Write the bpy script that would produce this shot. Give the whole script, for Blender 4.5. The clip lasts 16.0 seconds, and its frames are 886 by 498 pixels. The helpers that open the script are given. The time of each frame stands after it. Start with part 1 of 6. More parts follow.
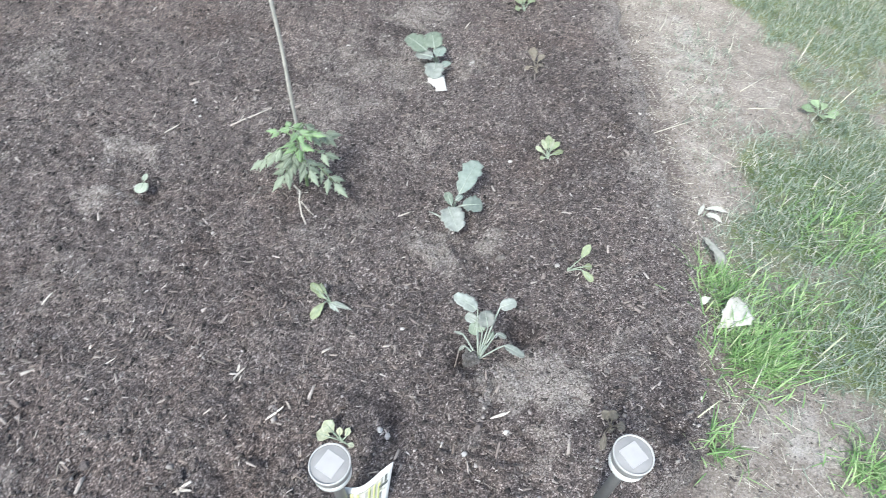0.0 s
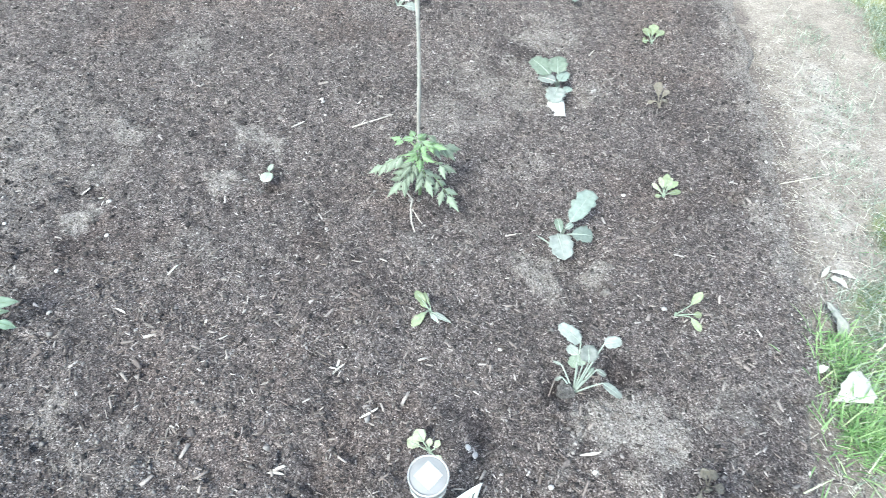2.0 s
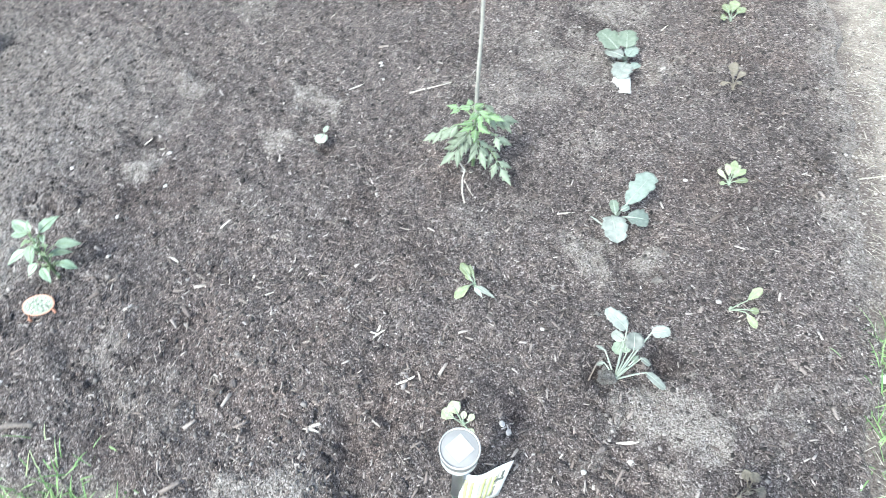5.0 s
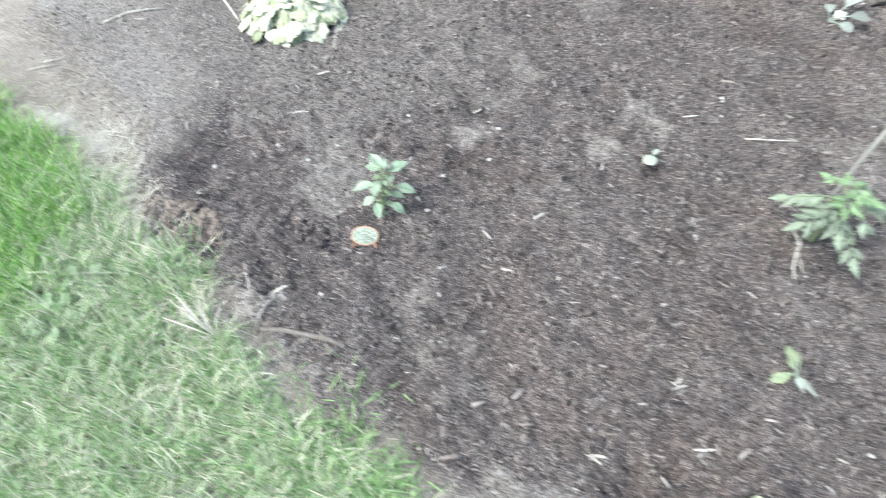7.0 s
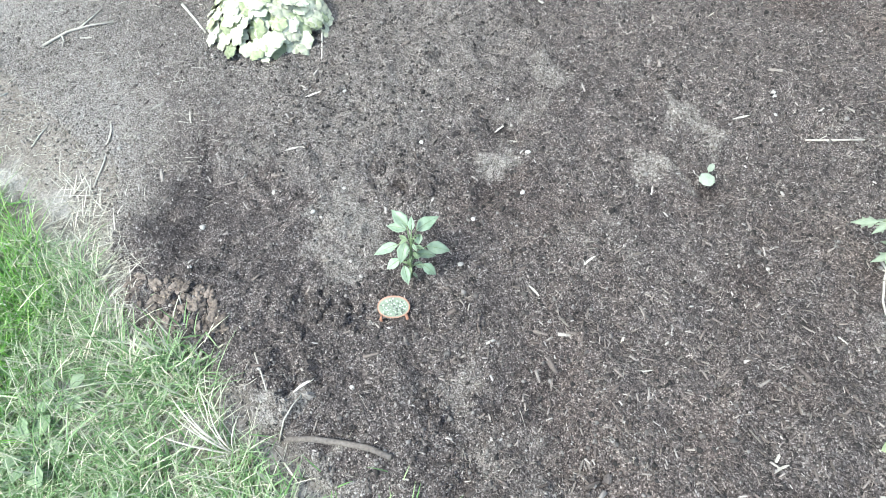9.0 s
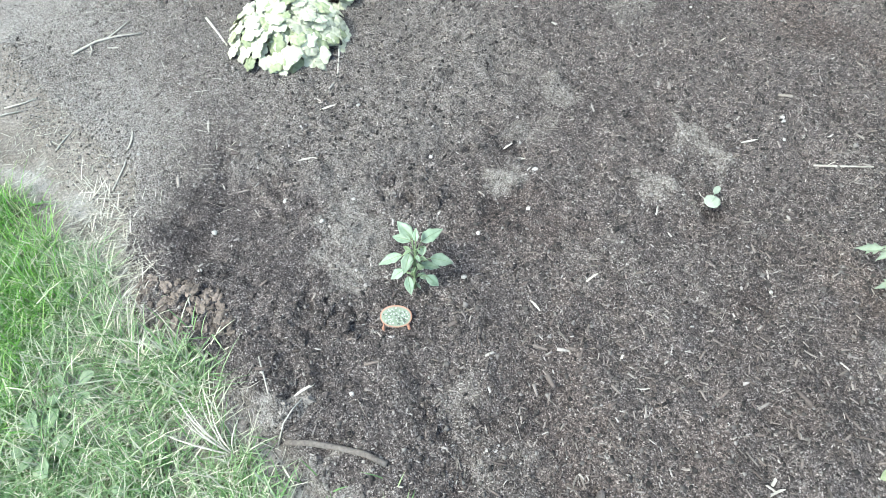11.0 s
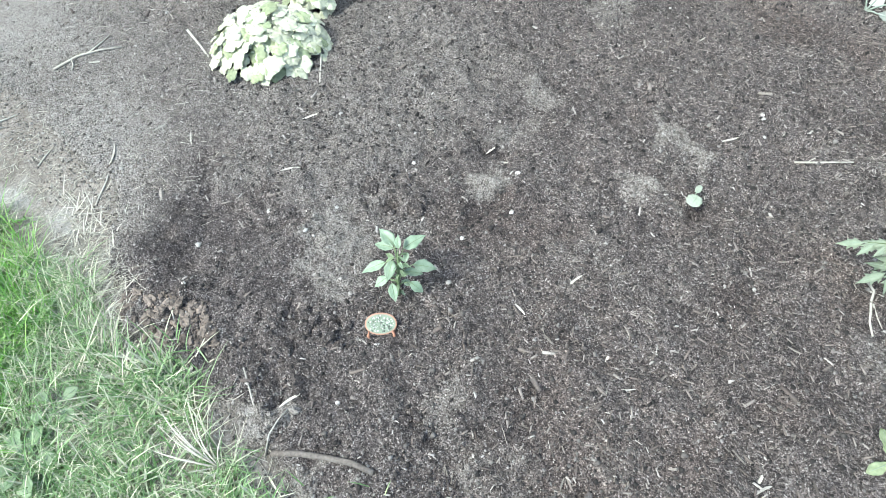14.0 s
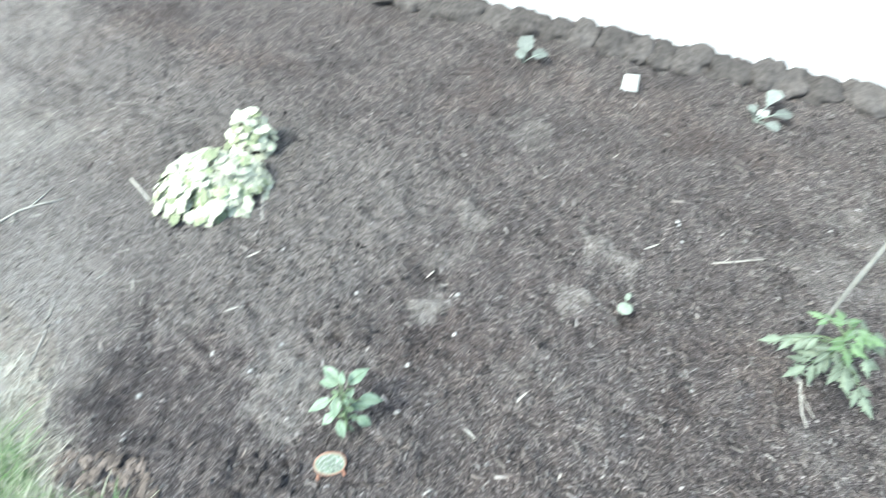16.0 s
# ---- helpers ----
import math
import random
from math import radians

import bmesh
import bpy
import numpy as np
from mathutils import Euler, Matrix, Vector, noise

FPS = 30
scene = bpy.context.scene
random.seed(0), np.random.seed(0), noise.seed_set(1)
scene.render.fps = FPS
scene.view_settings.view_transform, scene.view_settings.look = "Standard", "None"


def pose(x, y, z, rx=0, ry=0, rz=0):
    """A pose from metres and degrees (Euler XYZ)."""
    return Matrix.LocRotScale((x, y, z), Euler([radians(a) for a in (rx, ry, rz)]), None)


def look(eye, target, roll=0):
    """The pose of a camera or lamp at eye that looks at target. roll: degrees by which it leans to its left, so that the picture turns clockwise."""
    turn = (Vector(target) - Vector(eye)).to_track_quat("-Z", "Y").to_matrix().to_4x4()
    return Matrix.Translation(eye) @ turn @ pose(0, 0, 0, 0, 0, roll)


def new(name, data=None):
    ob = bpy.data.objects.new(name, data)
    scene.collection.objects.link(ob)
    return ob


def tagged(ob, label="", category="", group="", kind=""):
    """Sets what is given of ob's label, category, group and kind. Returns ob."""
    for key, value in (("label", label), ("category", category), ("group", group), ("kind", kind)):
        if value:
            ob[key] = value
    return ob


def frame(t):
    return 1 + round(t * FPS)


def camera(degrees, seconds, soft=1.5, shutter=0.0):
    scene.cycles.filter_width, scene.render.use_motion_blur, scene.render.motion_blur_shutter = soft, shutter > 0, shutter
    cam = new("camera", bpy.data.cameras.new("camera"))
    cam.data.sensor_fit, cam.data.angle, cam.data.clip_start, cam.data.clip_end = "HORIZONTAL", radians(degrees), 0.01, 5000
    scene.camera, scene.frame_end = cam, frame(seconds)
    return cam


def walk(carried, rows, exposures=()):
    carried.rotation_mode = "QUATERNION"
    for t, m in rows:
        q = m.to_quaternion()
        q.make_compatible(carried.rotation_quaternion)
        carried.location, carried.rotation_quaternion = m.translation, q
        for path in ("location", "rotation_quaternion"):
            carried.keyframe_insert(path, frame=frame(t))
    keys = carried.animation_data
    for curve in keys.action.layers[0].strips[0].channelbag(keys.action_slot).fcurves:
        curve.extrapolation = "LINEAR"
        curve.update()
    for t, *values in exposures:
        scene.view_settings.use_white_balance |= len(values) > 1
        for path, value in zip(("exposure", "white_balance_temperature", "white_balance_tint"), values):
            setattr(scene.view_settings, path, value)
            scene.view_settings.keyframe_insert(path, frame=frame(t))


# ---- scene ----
cam = camera(74.0, 16.0, soft=0.4, shutter=0.8)
PATH = [
    (0, (0.209, 0.557, 1.249), (0.143, 1.814, -0.305), 2.3),
    (0.5, (0.194, 0.559, 1.245), (0.07, 1.786, -0.33), 1.6),
    (1, (0.172, 0.558, 1.249), (-0.023, 1.766, -0.333), 1.4),
    (1.5, (0.138, 0.55, 1.259), (-0.113, 1.799, -0.283), 2.4),
    (2, (0.112, 0.549, 1.262), (-0.193, 1.798, -0.27), 1.9),
    (2.5, (0.1, 0.554, 1.261), (-0.24, 1.797, -0.269), 0.9),
    (2.9, (0.087, 0.564, 1.255), (-0.245, 1.789, -0.290), 1.6),
    (3, (0.089, 0.564, 1.254), (-0.254, 1.789, -0.289), 1.3),
    (3.2, (0.088, 0.570, 1.256), (-0.267, 1.800, -0.280), 1.1),
    (5.3, (0.112, 0.555, 1.237), (-0.35, 1.663, -0.363), 1.3),
    (5.4, (0.099, 0.545, 1.227), (-0.381, 1.638, -0.378), 2.2),
    (5.5, (0.097, 0.541, 1.226), (-0.411, 1.601, -0.391), 1.9),
    (6, (0.03, 0.507, 1.224), (-0.556, 1.513, -0.402), 1.9),
    (6.4, (-0.098, 0.457, 1.239), (-0.779, 1.424, -0.374), 2.5),
    (6.5, (-0.125, 0.446, 1.249), (-0.853, 1.402, -0.35), 2.2),
    (6.6, (-0.159, 0.428, 1.238), (-0.920, 1.379, -0.347), 2.7),
    (6.9, (-0.260, 0.391, 1.231), (-1.072, 1.270, -0.372), 2.9),
    (7, (-0.286, 0.376, 1.223), (-1.11, 1.243, -0.38), 2.4),
    (7.1, (-0.312, 0.374, 1.224), (-1.146, 1.221, -0.384), 1.3),
    (7.4, (-0.366, 0.409, 1.218), (-1.153, 1.256, -0.414), 3.1),
    (7.5, (-0.402, 0.416, 1.206), (-1.185, 1.283, -0.417), 3.6),
    (7.9, (-0.488, 0.523, 1.203), (-1.312, 1.281, -0.454), 0.6),
    (8, (-0.51, 0.541, 1.202), (-1.335, 1.274, -0.466), -0.3),
    (8.4, (-0.574, 0.572, 1.191), (-1.350, 1.292, -0.507), -1.3),
    (8.5, (-0.596, 0.57, 1.198), (-1.317, 1.364, -0.49), 1.2),
    (8.6, (-0.621, 0.554, 1.208), (-1.348, 1.368, -0.468), -0.3),
    (9, (-0.626, 0.532, 1.185), (-1.295, 1.35, -0.513), 1.3),
    (9.2, (-0.622, 0.533, 1.194), (-1.304, 1.341, -0.504), 1.0),
    (11.3, (-0.584, 0.534, 1.203), (-1.336, 1.348, -0.461), 0.2),
    (11.5, (-0.577, 0.531, 1.205), (-1.335, 1.339, -0.46), -0.3),
    (12, (-0.569, 0.533, 1.2), (-1.309, 1.335, -0.476), 0.1),
    (12.5, (-0.573, 0.536, 1.198), (-1.309, 1.332, -0.483), 0.0),
    (13, (-0.573, 0.541, 1.199), (-1.308, 1.36, -0.471), 0.2),
    (13.5, (-0.574, 0.548, 1.202), (-1.312, 1.367, -0.467), 0.0),
    (14, (-0.573, 0.554, 1.203), (-1.311, 1.391, -0.456), -0.1),
    (14.5, (-0.571, 0.559, 1.203), (-1.297, 1.398, -0.461), -0.0),
    (15, (-0.566, 0.564, 1.211), (-1.288, 1.432, -0.44), -0.1),
    (15.5, (-0.565, 0.573, 1.233), (-1.331, 1.502, -0.364), -0.7),
    (15.6, (-0.564, 0.581, 1.246), (-1.339, 1.545, -0.325), -0.3),
    (15.9, (-0.550, 0.592, 1.270), (-1.361, 1.689, -0.192), -0.4),
    (16, (-0.55, 0.597, 1.277), (-1.347, 1.73, -0.166), 0.1),
]
walk(cam, [(t, look(a, b, r)) for t, a, b, r in PATH],
     [(0.0, 1.58, 6250, 4), (1.0, 1.78, 6150, 2), (3.0, 2.02, 6000, -4), (6.0, 2.03, 6200, 1), (7.0, 1.84, 6250, 1), (8.0, 1.71, 6250, 0), (9.0, 1.78, 6250, -2), (12.5, 1.67, 6200, -4), (14.5, 1.71, 6200, -4), (16.0, 1.82, 6080, -5)])

# ---- light ----
world = bpy.data.worlds.new("overcast_sky")
scene.world = world
world.use_nodes = True
wn = world.node_tree.nodes
sky = wn.new("ShaderNodeTexSky")
sky.sky_type, sky.sun_disc = "NISHITA", False
sky.sun_elevation, sky.sun_rotation = radians(52), radians(200)
sky.air_density, sky.dust_density, sky.ozone_density = 1.0, 2.5, 1.2
wn["Background"].inputs["Strength"].default_value = 0.12
world.node_tree.links.new(sky.outputs["Color"], wn["Background"].inputs["Color"])

sun_data = bpy.data.lights.new("sun", "SUN")
sun_data.energy, sun_data.angle, sun_data.color = 1.5, radians(10), (1.0, 0.975, 0.95)
sun = new("sun", sun_data)
sun_az, sun_el = radians(200), radians(52)
sun.matrix_world = look((5 * math.sin(sun_az) * math.cos(sun_el), 5 * math.cos(sun_az) * math.cos(sun_el), 5 * math.sin(sun_el)), (0, 0, 0))


# ---- small tools ----
def part(name, bm, material, parent=None, label="", smooth=True):
    """Link a bmesh as one mesh object, under a parent if there is one."""
    me = bpy.data.meshes.new(name)
    bm.normal_update()
    bm.to_mesh(me)
    bm.free()
    if smooth:
        me.polygons.foreach_set("use_smooth", [True] * len(me.polygons))
    me.materials.append(material)
    ob = new(name, me)
    if parent is not None:
        ob.parent = parent
    if label:
        ob["label"] = label
    return ob


def share(name, me, parent, m):
    ob = new(name, me)
    ob.parent = parent
    ob.matrix_basis = m
    return ob


def thing(name, x, y, z, label, category, group="", rz=0.0):
    ob = new(name)
    ob.empty_display_size = 0.02
    ob.matrix_basis = pose(x, y, z, 0, 0, rz)
    return tagged(ob, label, category, group)


def fast_mesh(name, verts, faces, material, smooth=False):
    """A mesh object from numpy arrays; every face has the same number of corners."""
    me = bpy.data.meshes.new(name)
    faces = np.ascontiguousarray(faces, dtype=np.int32)
    count, k = faces.shape
    me.vertices.add(len(verts))
    me.vertices.foreach_set("co", np.ascontiguousarray(verts, dtype=np.float32).ravel())
    me.loops.add(count * k)
    me.loops.foreach_set("vertex_index", faces.ravel())
    me.polygons.add(count)
    me.polygons.foreach_set("loop_start", np.arange(0, count * k, k, dtype=np.int32))
    if smooth:
        me.polygons.foreach_set("use_smooth", np.ones(count, dtype=bool))
    me.update(calc_edges=True)
    me.validate()
    me.materials.append(material)
    return new(name, me)


def attribute(ob, name, values):
    a = ob.data.attributes.new(name, "FLOAT", "POINT")
    a.data.foreach_set("value", np.ascontiguousarray(values, dtype=np.float32))


def hashed(ix, iy, seed):
    h = (ix.astype(np.int64) * 374761393 + iy.astype(np.int64) * 668265263 + seed * 1442695041) & 0xFFFFFFFF
    h = ((h ^ (h >> 13)) * 1274126177) & 0xFFFFFFFF
    h = h ^ (h >> 16)
    return (h & 0xFFFF) / 65535.0


def grain(x, y, size, seed=0):
    """Smooth value noise in -1..1 with cells of the given size."""
    x, y = np.asarray(x, dtype=float) / size, np.asarray(y, dtype=float) / size
    ix, iy = np.floor(x), np.floor(y)
    fx, fy = x - ix, y - iy
    fx, fy = fx * fx * (3 - 2 * fx), fy * fy * (3 - 2 * fy)
    a, b = hashed(ix, iy, seed), hashed(ix + 1, iy, seed)
    c, d = hashed(ix, iy + 1, seed), hashed(ix + 1, iy + 1, seed)
    return 2 * (a * (1 - fx) * (1 - fy) + b * fx * (1 - fy) + c * (1 - fx) * fy + d * fx * fy) - 1


def smoothstep(a, b, v):
    u = np.clip((v - a) / (b - a), 0, 1)
    return u * u * (3 - 2 * u)


def tube(bm, points, radii, sides=7, cap=True):
    """A tapered tube through the points."""
    pts = [Vector(p) for p in points]
    rings = []
    for i, p in enumerate(pts):
        t = (pts[min(i + 1, len(pts) - 1)] - pts[max(i - 1, 0)]).normalized()
        ref = Vector((0, 0, 1)) if abs(t.z) < 0.9 else Vector((1, 0, 0))
        u = t.cross(ref).normalized()
        v = t.cross(u)
        r = radii[i] if isinstance(radii, (list, tuple)) else radii
        rings.append([bm.verts.new(p + r * (math.cos(2 * math.pi * k / sides) * u + math.sin(2 * math.pi * k / sides) * v)) for k in range(sides)])
    for a, b in zip(rings, rings[1:]):
        for k in range(sides):
            bm.faces.new((a[k], a[(k + 1) % sides], b[(k + 1) % sides], b[k]))
    if cap:
        bm.faces.new(rings[0][::-1])
        bm.faces.new(rings[-1])


def lathe(bm, profile, sides=32, closed=True):
    """Turn (radius, height) pairs round the z axis."""
    rings = [[bm.verts.new((r * math.cos(2 * math.pi * k / sides), r * math.sin(2 * math.pi * k / sides), z)) for k in range(sides)] for r, z in profile]
    for a, b in zip(rings, rings[1:]):
        for k in range(sides):
            bm.faces.new((a[k], a[(k + 1) % sides], b[(k + 1) % sides], b[k]))
    if closed:
        bm.faces.new(rings[0][::-1])
        bm.faces.new(rings[-1])


def bent(p0, p1, p2, steps=6):
    """Points of a quadratic curve."""
    p0, p1, p2 = Vector(p0), Vector(p1), Vector(p2)
    return [(1 - s) ** 2 * p0 + 2 * s * (1 - s) * p1 + s * s * p2 for s in (i / steps for i in range(steps + 1))]


def lump(bm, size, rough=0.25, seed=0, detail=2, centre=(0, 0, 0)):
    """An uneven rounded lump of the given half sizes."""
    made = bmesh.ops.create_icosphere(bm, subdivisions=detail, radius=1.0)
    for v in made["verts"]:
        n = noise.noise(v.co * 1.3 + Vector((seed * 7.1, seed * 3.3, 0))) + 0.5 * noise.noise(v.co * 3.1 + Vector((seed, 9, 4)))
        v.co = v.co * (1 + rough * n)
        v.co = Vector((v.co.x * size[0], v.co.y * size[1], v.co.z * size[2])) + Vector(centre)


# ---- materials ----
def material(name):
    m = bpy.data.materials.new(name)
    m.use_nodes = True
    nodes, links = m.node_tree.nodes, m.node_tree.links
    return m, nodes, links, nodes["Principled BSDF"]


def ramp(nodes, links, source, stops):
    r = nodes.new("ShaderNodeValToRGB")
    while len(r.color_ramp.elements) < len(stops):
        r.color_ramp.elements.new(0.5)
    for e, (at, colour) in zip(r.color_ramp.elements, stops):
        e.position, e.color = at, (*colour, 1)
    links.new(source, r.inputs["Fac"])
    return r.outputs["Color"]


def noise_node(nodes, links, coord, scale, detail=4.0, rough=0.6):
    n = nodes.new("ShaderNodeTexNoise")
    n.inputs["Scale"].default_value, n.inputs["Detail"].default_value, n.inputs["Roughness"].default_value = scale, detail, rough
    links.new(coord, n.inputs["Vector"])
    return n.outputs["Fac"]


def mixed(nodes, links, fac, a, b, kind="MIX"):
    n = nodes.new("ShaderNodeMix")
    n.data_type, n.blend_type = "RGBA", kind
    for socket, value in ((n.inputs["Factor"], fac), (n.inputs["A"], a), (n.inputs["B"], b)):
        if isinstance(value, bpy.types.NodeSocket):
            links.new(value, socket)
        elif isinstance(value, (int, float)):
            socket.default_value = value
        else:
            socket.default_value = (*value, 1)
    return n.outputs["Result"]


def maths(nodes, links, op, a, b):
    n = nodes.new("ShaderNodeMath")
    n.operation = op
    for socket, value in zip(n.inputs, (a, b)):
        if isinstance(value, bpy.types.NodeSocket):
            links.new(value, socket)
        else:
            socket.default_value = value
    return n.outputs["Value"]


def bumped(nodes, links, bsdf, height, strength, distance):
    b = nodes.new("ShaderNodeBump")
    b.inputs["Strength"].default_value, b.inputs["Distance"].default_value = strength, distance
    links.new(height, b.inputs["Height"])
    links.new(b.outputs["Normal"], bsdf.inputs["Normal"])


def soil_material():
    m, nodes, links, bsdf = material("bed_soil")
    co = nodes.new("ShaderNodeTexCoord").outputs["Object"]
    fine = noise_node(nodes, links, co, 210, 6, 0.75)
    mid = noise_node(nodes, links, co, 34, 5, 0.65)
    wide = noise_node(nodes, links, co, 3.2, 4, 0.55)
    cells = nodes.new("ShaderNodeTexVoronoi")
    cells.inputs["Scale"].default_value = 430
    links.new(co, cells.inputs["Vector"])
    grit = nodes.new("ShaderNodeSeparateColor")
    links.new(cells.outputs["Color"], grit.inputs["Color"])
    grit = maths(nodes, links, "ADD", maths(nodes, links, "MULTIPLY", grit.outputs["Red"], 0.3), maths(nodes, links, "MULTIPLY", fine, 0.72))
    dark = ramp(nodes, links, grit, [(0.34, (0.03, 0.0255, 0.0246)), (0.48, (0.094, 0.0798, 0.0762)), (0.6, (0.172, 0.1492, 0.142)), (0.66, (0.29, 0.263, 0.251)), (0.72, (0.52, 0.49, 0.468))])
    # clump-sized mottling, darker where the bump dips
    mottle = ramp(nodes, links, mid, [(0.3, (0.58, 0.58, 0.6)), (0.5, (1.0, 0.99, 0.985)), (0.7, (1.36, 1.345, 1.33))])
    dark = mixed(nodes, links, 1.0, dark, mottle, "MULTIPLY")
    crumb = ramp(nodes, links, noise_node(nodes, links, co, 92, 3, 0.6), [(0.34, (0.62, 0.62, 0.63)), (0.5, (1.02, 1.015, 1.01)), (0.66, (1.32, 1.31, 1.295))])
    dark = mixed(nodes, links, 1.0, dark, crumb, "MULTIPLY")
    broad = ramp(nodes, links, wide, [(0.32, (0.68, 0.67, 0.68)), (0.5, (1.0, 1.0, 1.0)), (0.68, (1.2, 1.19, 1.18))])
    dark = mixed(nodes, links, 1.0, dark, broad, "MULTIPLY")
    hue = nodes.new("ShaderNodeAttribute")
    hue.attribute_name = "warm"
    dark = mixed(nodes, links, hue.outputs["Fac"], dark, mixed(nodes, links, 1.0, dark, (1.05, 1.0, 0.965), "MULTIPLY"))
    # darker where soil is damp and where hollows have their shade painted in
    darks = nodes.new("ShaderNodeAttribute")
    darks.attribute_name = "damp_shade"
    darks_edge = maths(nodes, links, "ADD", darks.outputs["Fac"], maths(nodes, links, "MULTIPLY", maths(nodes, links, "SUBTRACT", mid, 0.5), 1.1))
    darks_edge = ramp(nodes, links, darks_edge, [(0.2, (0, 0, 0)), (0.85, (1, 1, 1))])
    dark = mixed(nodes, links, darks_edge, dark, mixed(nodes, links, 1.0, dark, (0.5, 0.495, 0.52), "MULTIPLY"))
    pale = ramp(nodes, links, grit, [(0.34, (0.085, 0.073, 0.066)), (0.5, (0.225, 0.2, 0.182)), (0.66, (0.43, 0.397, 0.368))])
    at = nodes.new("ShaderNodeAttribute")
    at.attribute_name = "dry"
    edge = maths(nodes, links, "ADD", at.outputs["Fac"], maths(nodes, links, "MULTIPLY", maths(nodes, links, "SUBTRACT", mid, 0.5), 0.9))
    edge = ramp(nodes, links, edge, [(0.2, (0, 0, 0)), (0.9, (1, 1, 1))])
    dust = ramp(nodes, links, grit, [(0.34, (0.16, 0.142, 0.129)), (0.5, (0.33, 0.302, 0.279)), (0.66, (0.52, 0.487, 0.455))])
    powder = maths(nodes, links, "ADD", maths(nodes, links, "SUBTRACT", at.outputs["Fac"], 1.0), maths(nodes, links, "MULTIPLY", maths(nodes, links, "SUBTRACT", mid, 0.5), 0.8))
    powder = ramp(nodes, links, powder, [(0.0, (0, 0, 0)), (0.8, (1, 1, 1))])
    links.new(mixed(nodes, links, powder, mixed(nodes, links, edge, dark, pale), dust), bsdf.inputs["Base Color"])
    bsdf.inputs["Roughness"].default_value = 0.92
    bsdf.inputs["Specular IOR Level"].default_value = 0.25
    bumped(nodes, links, bsdf, maths(nodes, links, "ADD", grit, mid), 1.0, 0.009)
    return m


def dirt_material():
    m, nodes, links, bsdf = material("dry_dirt")
    co = nodes.new("ShaderNodeTexCoord").outputs["Object"]
    fine = noise_node(nodes, links, co, 160, 6, 0.75)
    mid = noise_node(nodes, links, co, 22, 5, 0.65)
    wide = noise_node(nodes, links, co, 2.6, 4, 0.6)
    bare = ramp(nodes, links, fine, [(0.3, (0.118, 0.103, 0.092)), (0.5, (0.26, 0.234, 0.21)), (0.68, (0.435, 0.402, 0.368))])
    bare = mixed(nodes, links, 1.0, bare, ramp(nodes, links, mid, [(0.3, (0.72, 0.7, 0.68)), (0.7, (1.12, 1.12, 1.1))]), "MULTIPLY")
    bare = mixed(nodes, links, 1.0, bare, ramp(nodes, links, wide, [(0.3, (0.8, 0.78, 0.77)), (0.7, (1.1, 1.1, 1.1))]), "MULTIPLY")
    chalk = nodes.new("ShaderNodeAttribute")
    chalk.attribute_name = "bleached"
    chalky = maths(nodes, links, "ADD", chalk.outputs["Fac"], maths(nodes, links, "MULTIPLY", maths(nodes, links, "SUBTRACT", mid, 0.5), 1.3))
    chalky = ramp(nodes, links, chalky, [(0.25, (0, 0, 0)), (0.8, (1, 1, 1))])
    bare = mixed(nodes, links, chalky, bare, ramp(nodes, links, fine, [(0.3, (0.25, 0.23, 0.209)), (0.6, (0.45, 0.423, 0.394))]))
    thatch = ramp(nodes, links, fine, [(0.3, (0.12, 0.145, 0.08)), (0.55, (0.22, 0.245, 0.15)), (0.75, (0.34, 0.345, 0.25))])
    thatch = mixed(nodes, links, 1.0, thatch, ramp(nodes, links, mid, [(0.3, (0.62, 0.68, 0.6)), (0.7, (1.1, 1.08, 1.05))]), "MULTIPLY")
    drift = noise_node(nodes, links, co, 0.9, 5, 0.65)
    thatch = mixed(nodes, links, 1.0, thatch, ramp(nodes, links, drift, [(0.35, (0.55, 0.66, 0.5)), (0.65, (1.15, 1.05, 1.0))]), "MULTIPLY")
    at = nodes.new("ShaderNodeAttribute")
    at.attribute_name = "turf"
    edge = maths(nodes, links, "ADD", at.outputs["Fac"], maths(nodes, links, "SUBTRACT", mid, 0.5))
    edge = ramp(nodes, links, edge, [(0.3, (0, 0, 0)), (0.8, (1, 1, 1))])
    loam = nodes.new("ShaderNodeAttribute")
    loam.attribute_name = "loam"
    dirty = maths(nodes, links, "ADD", loam.outputs["Fac"], maths(nodes, links, "MULTIPLY", maths(nodes, links, "SUBTRACT", mid, 0.5), 1.4))
    dirty = ramp(nodes, links, dirty, [(0.25, (0, 0, 0)), (0.85, (1, 1, 1))])
    earth = ramp(nodes, links, fine, [(0.34, (0.045, 0.037, 0.034)), (0.5, (0.125, 0.106, 0.096)), (0.66, (0.25, 0.22, 0.2))])
    links.new(mixed(nodes, links, dirty, mixed(nodes, links, edge, bare, thatch), earth), bsdf.inputs["Base Color"])
    bsdf.inputs["Roughness"].default_value = 0.95
    bsdf.inputs["Specular IOR Level"].default_value = 0.2
    bumped(nodes, links, bsdf, maths(nodes, links, "ADD", fine, mid), 0.8, 0.006)
    return m


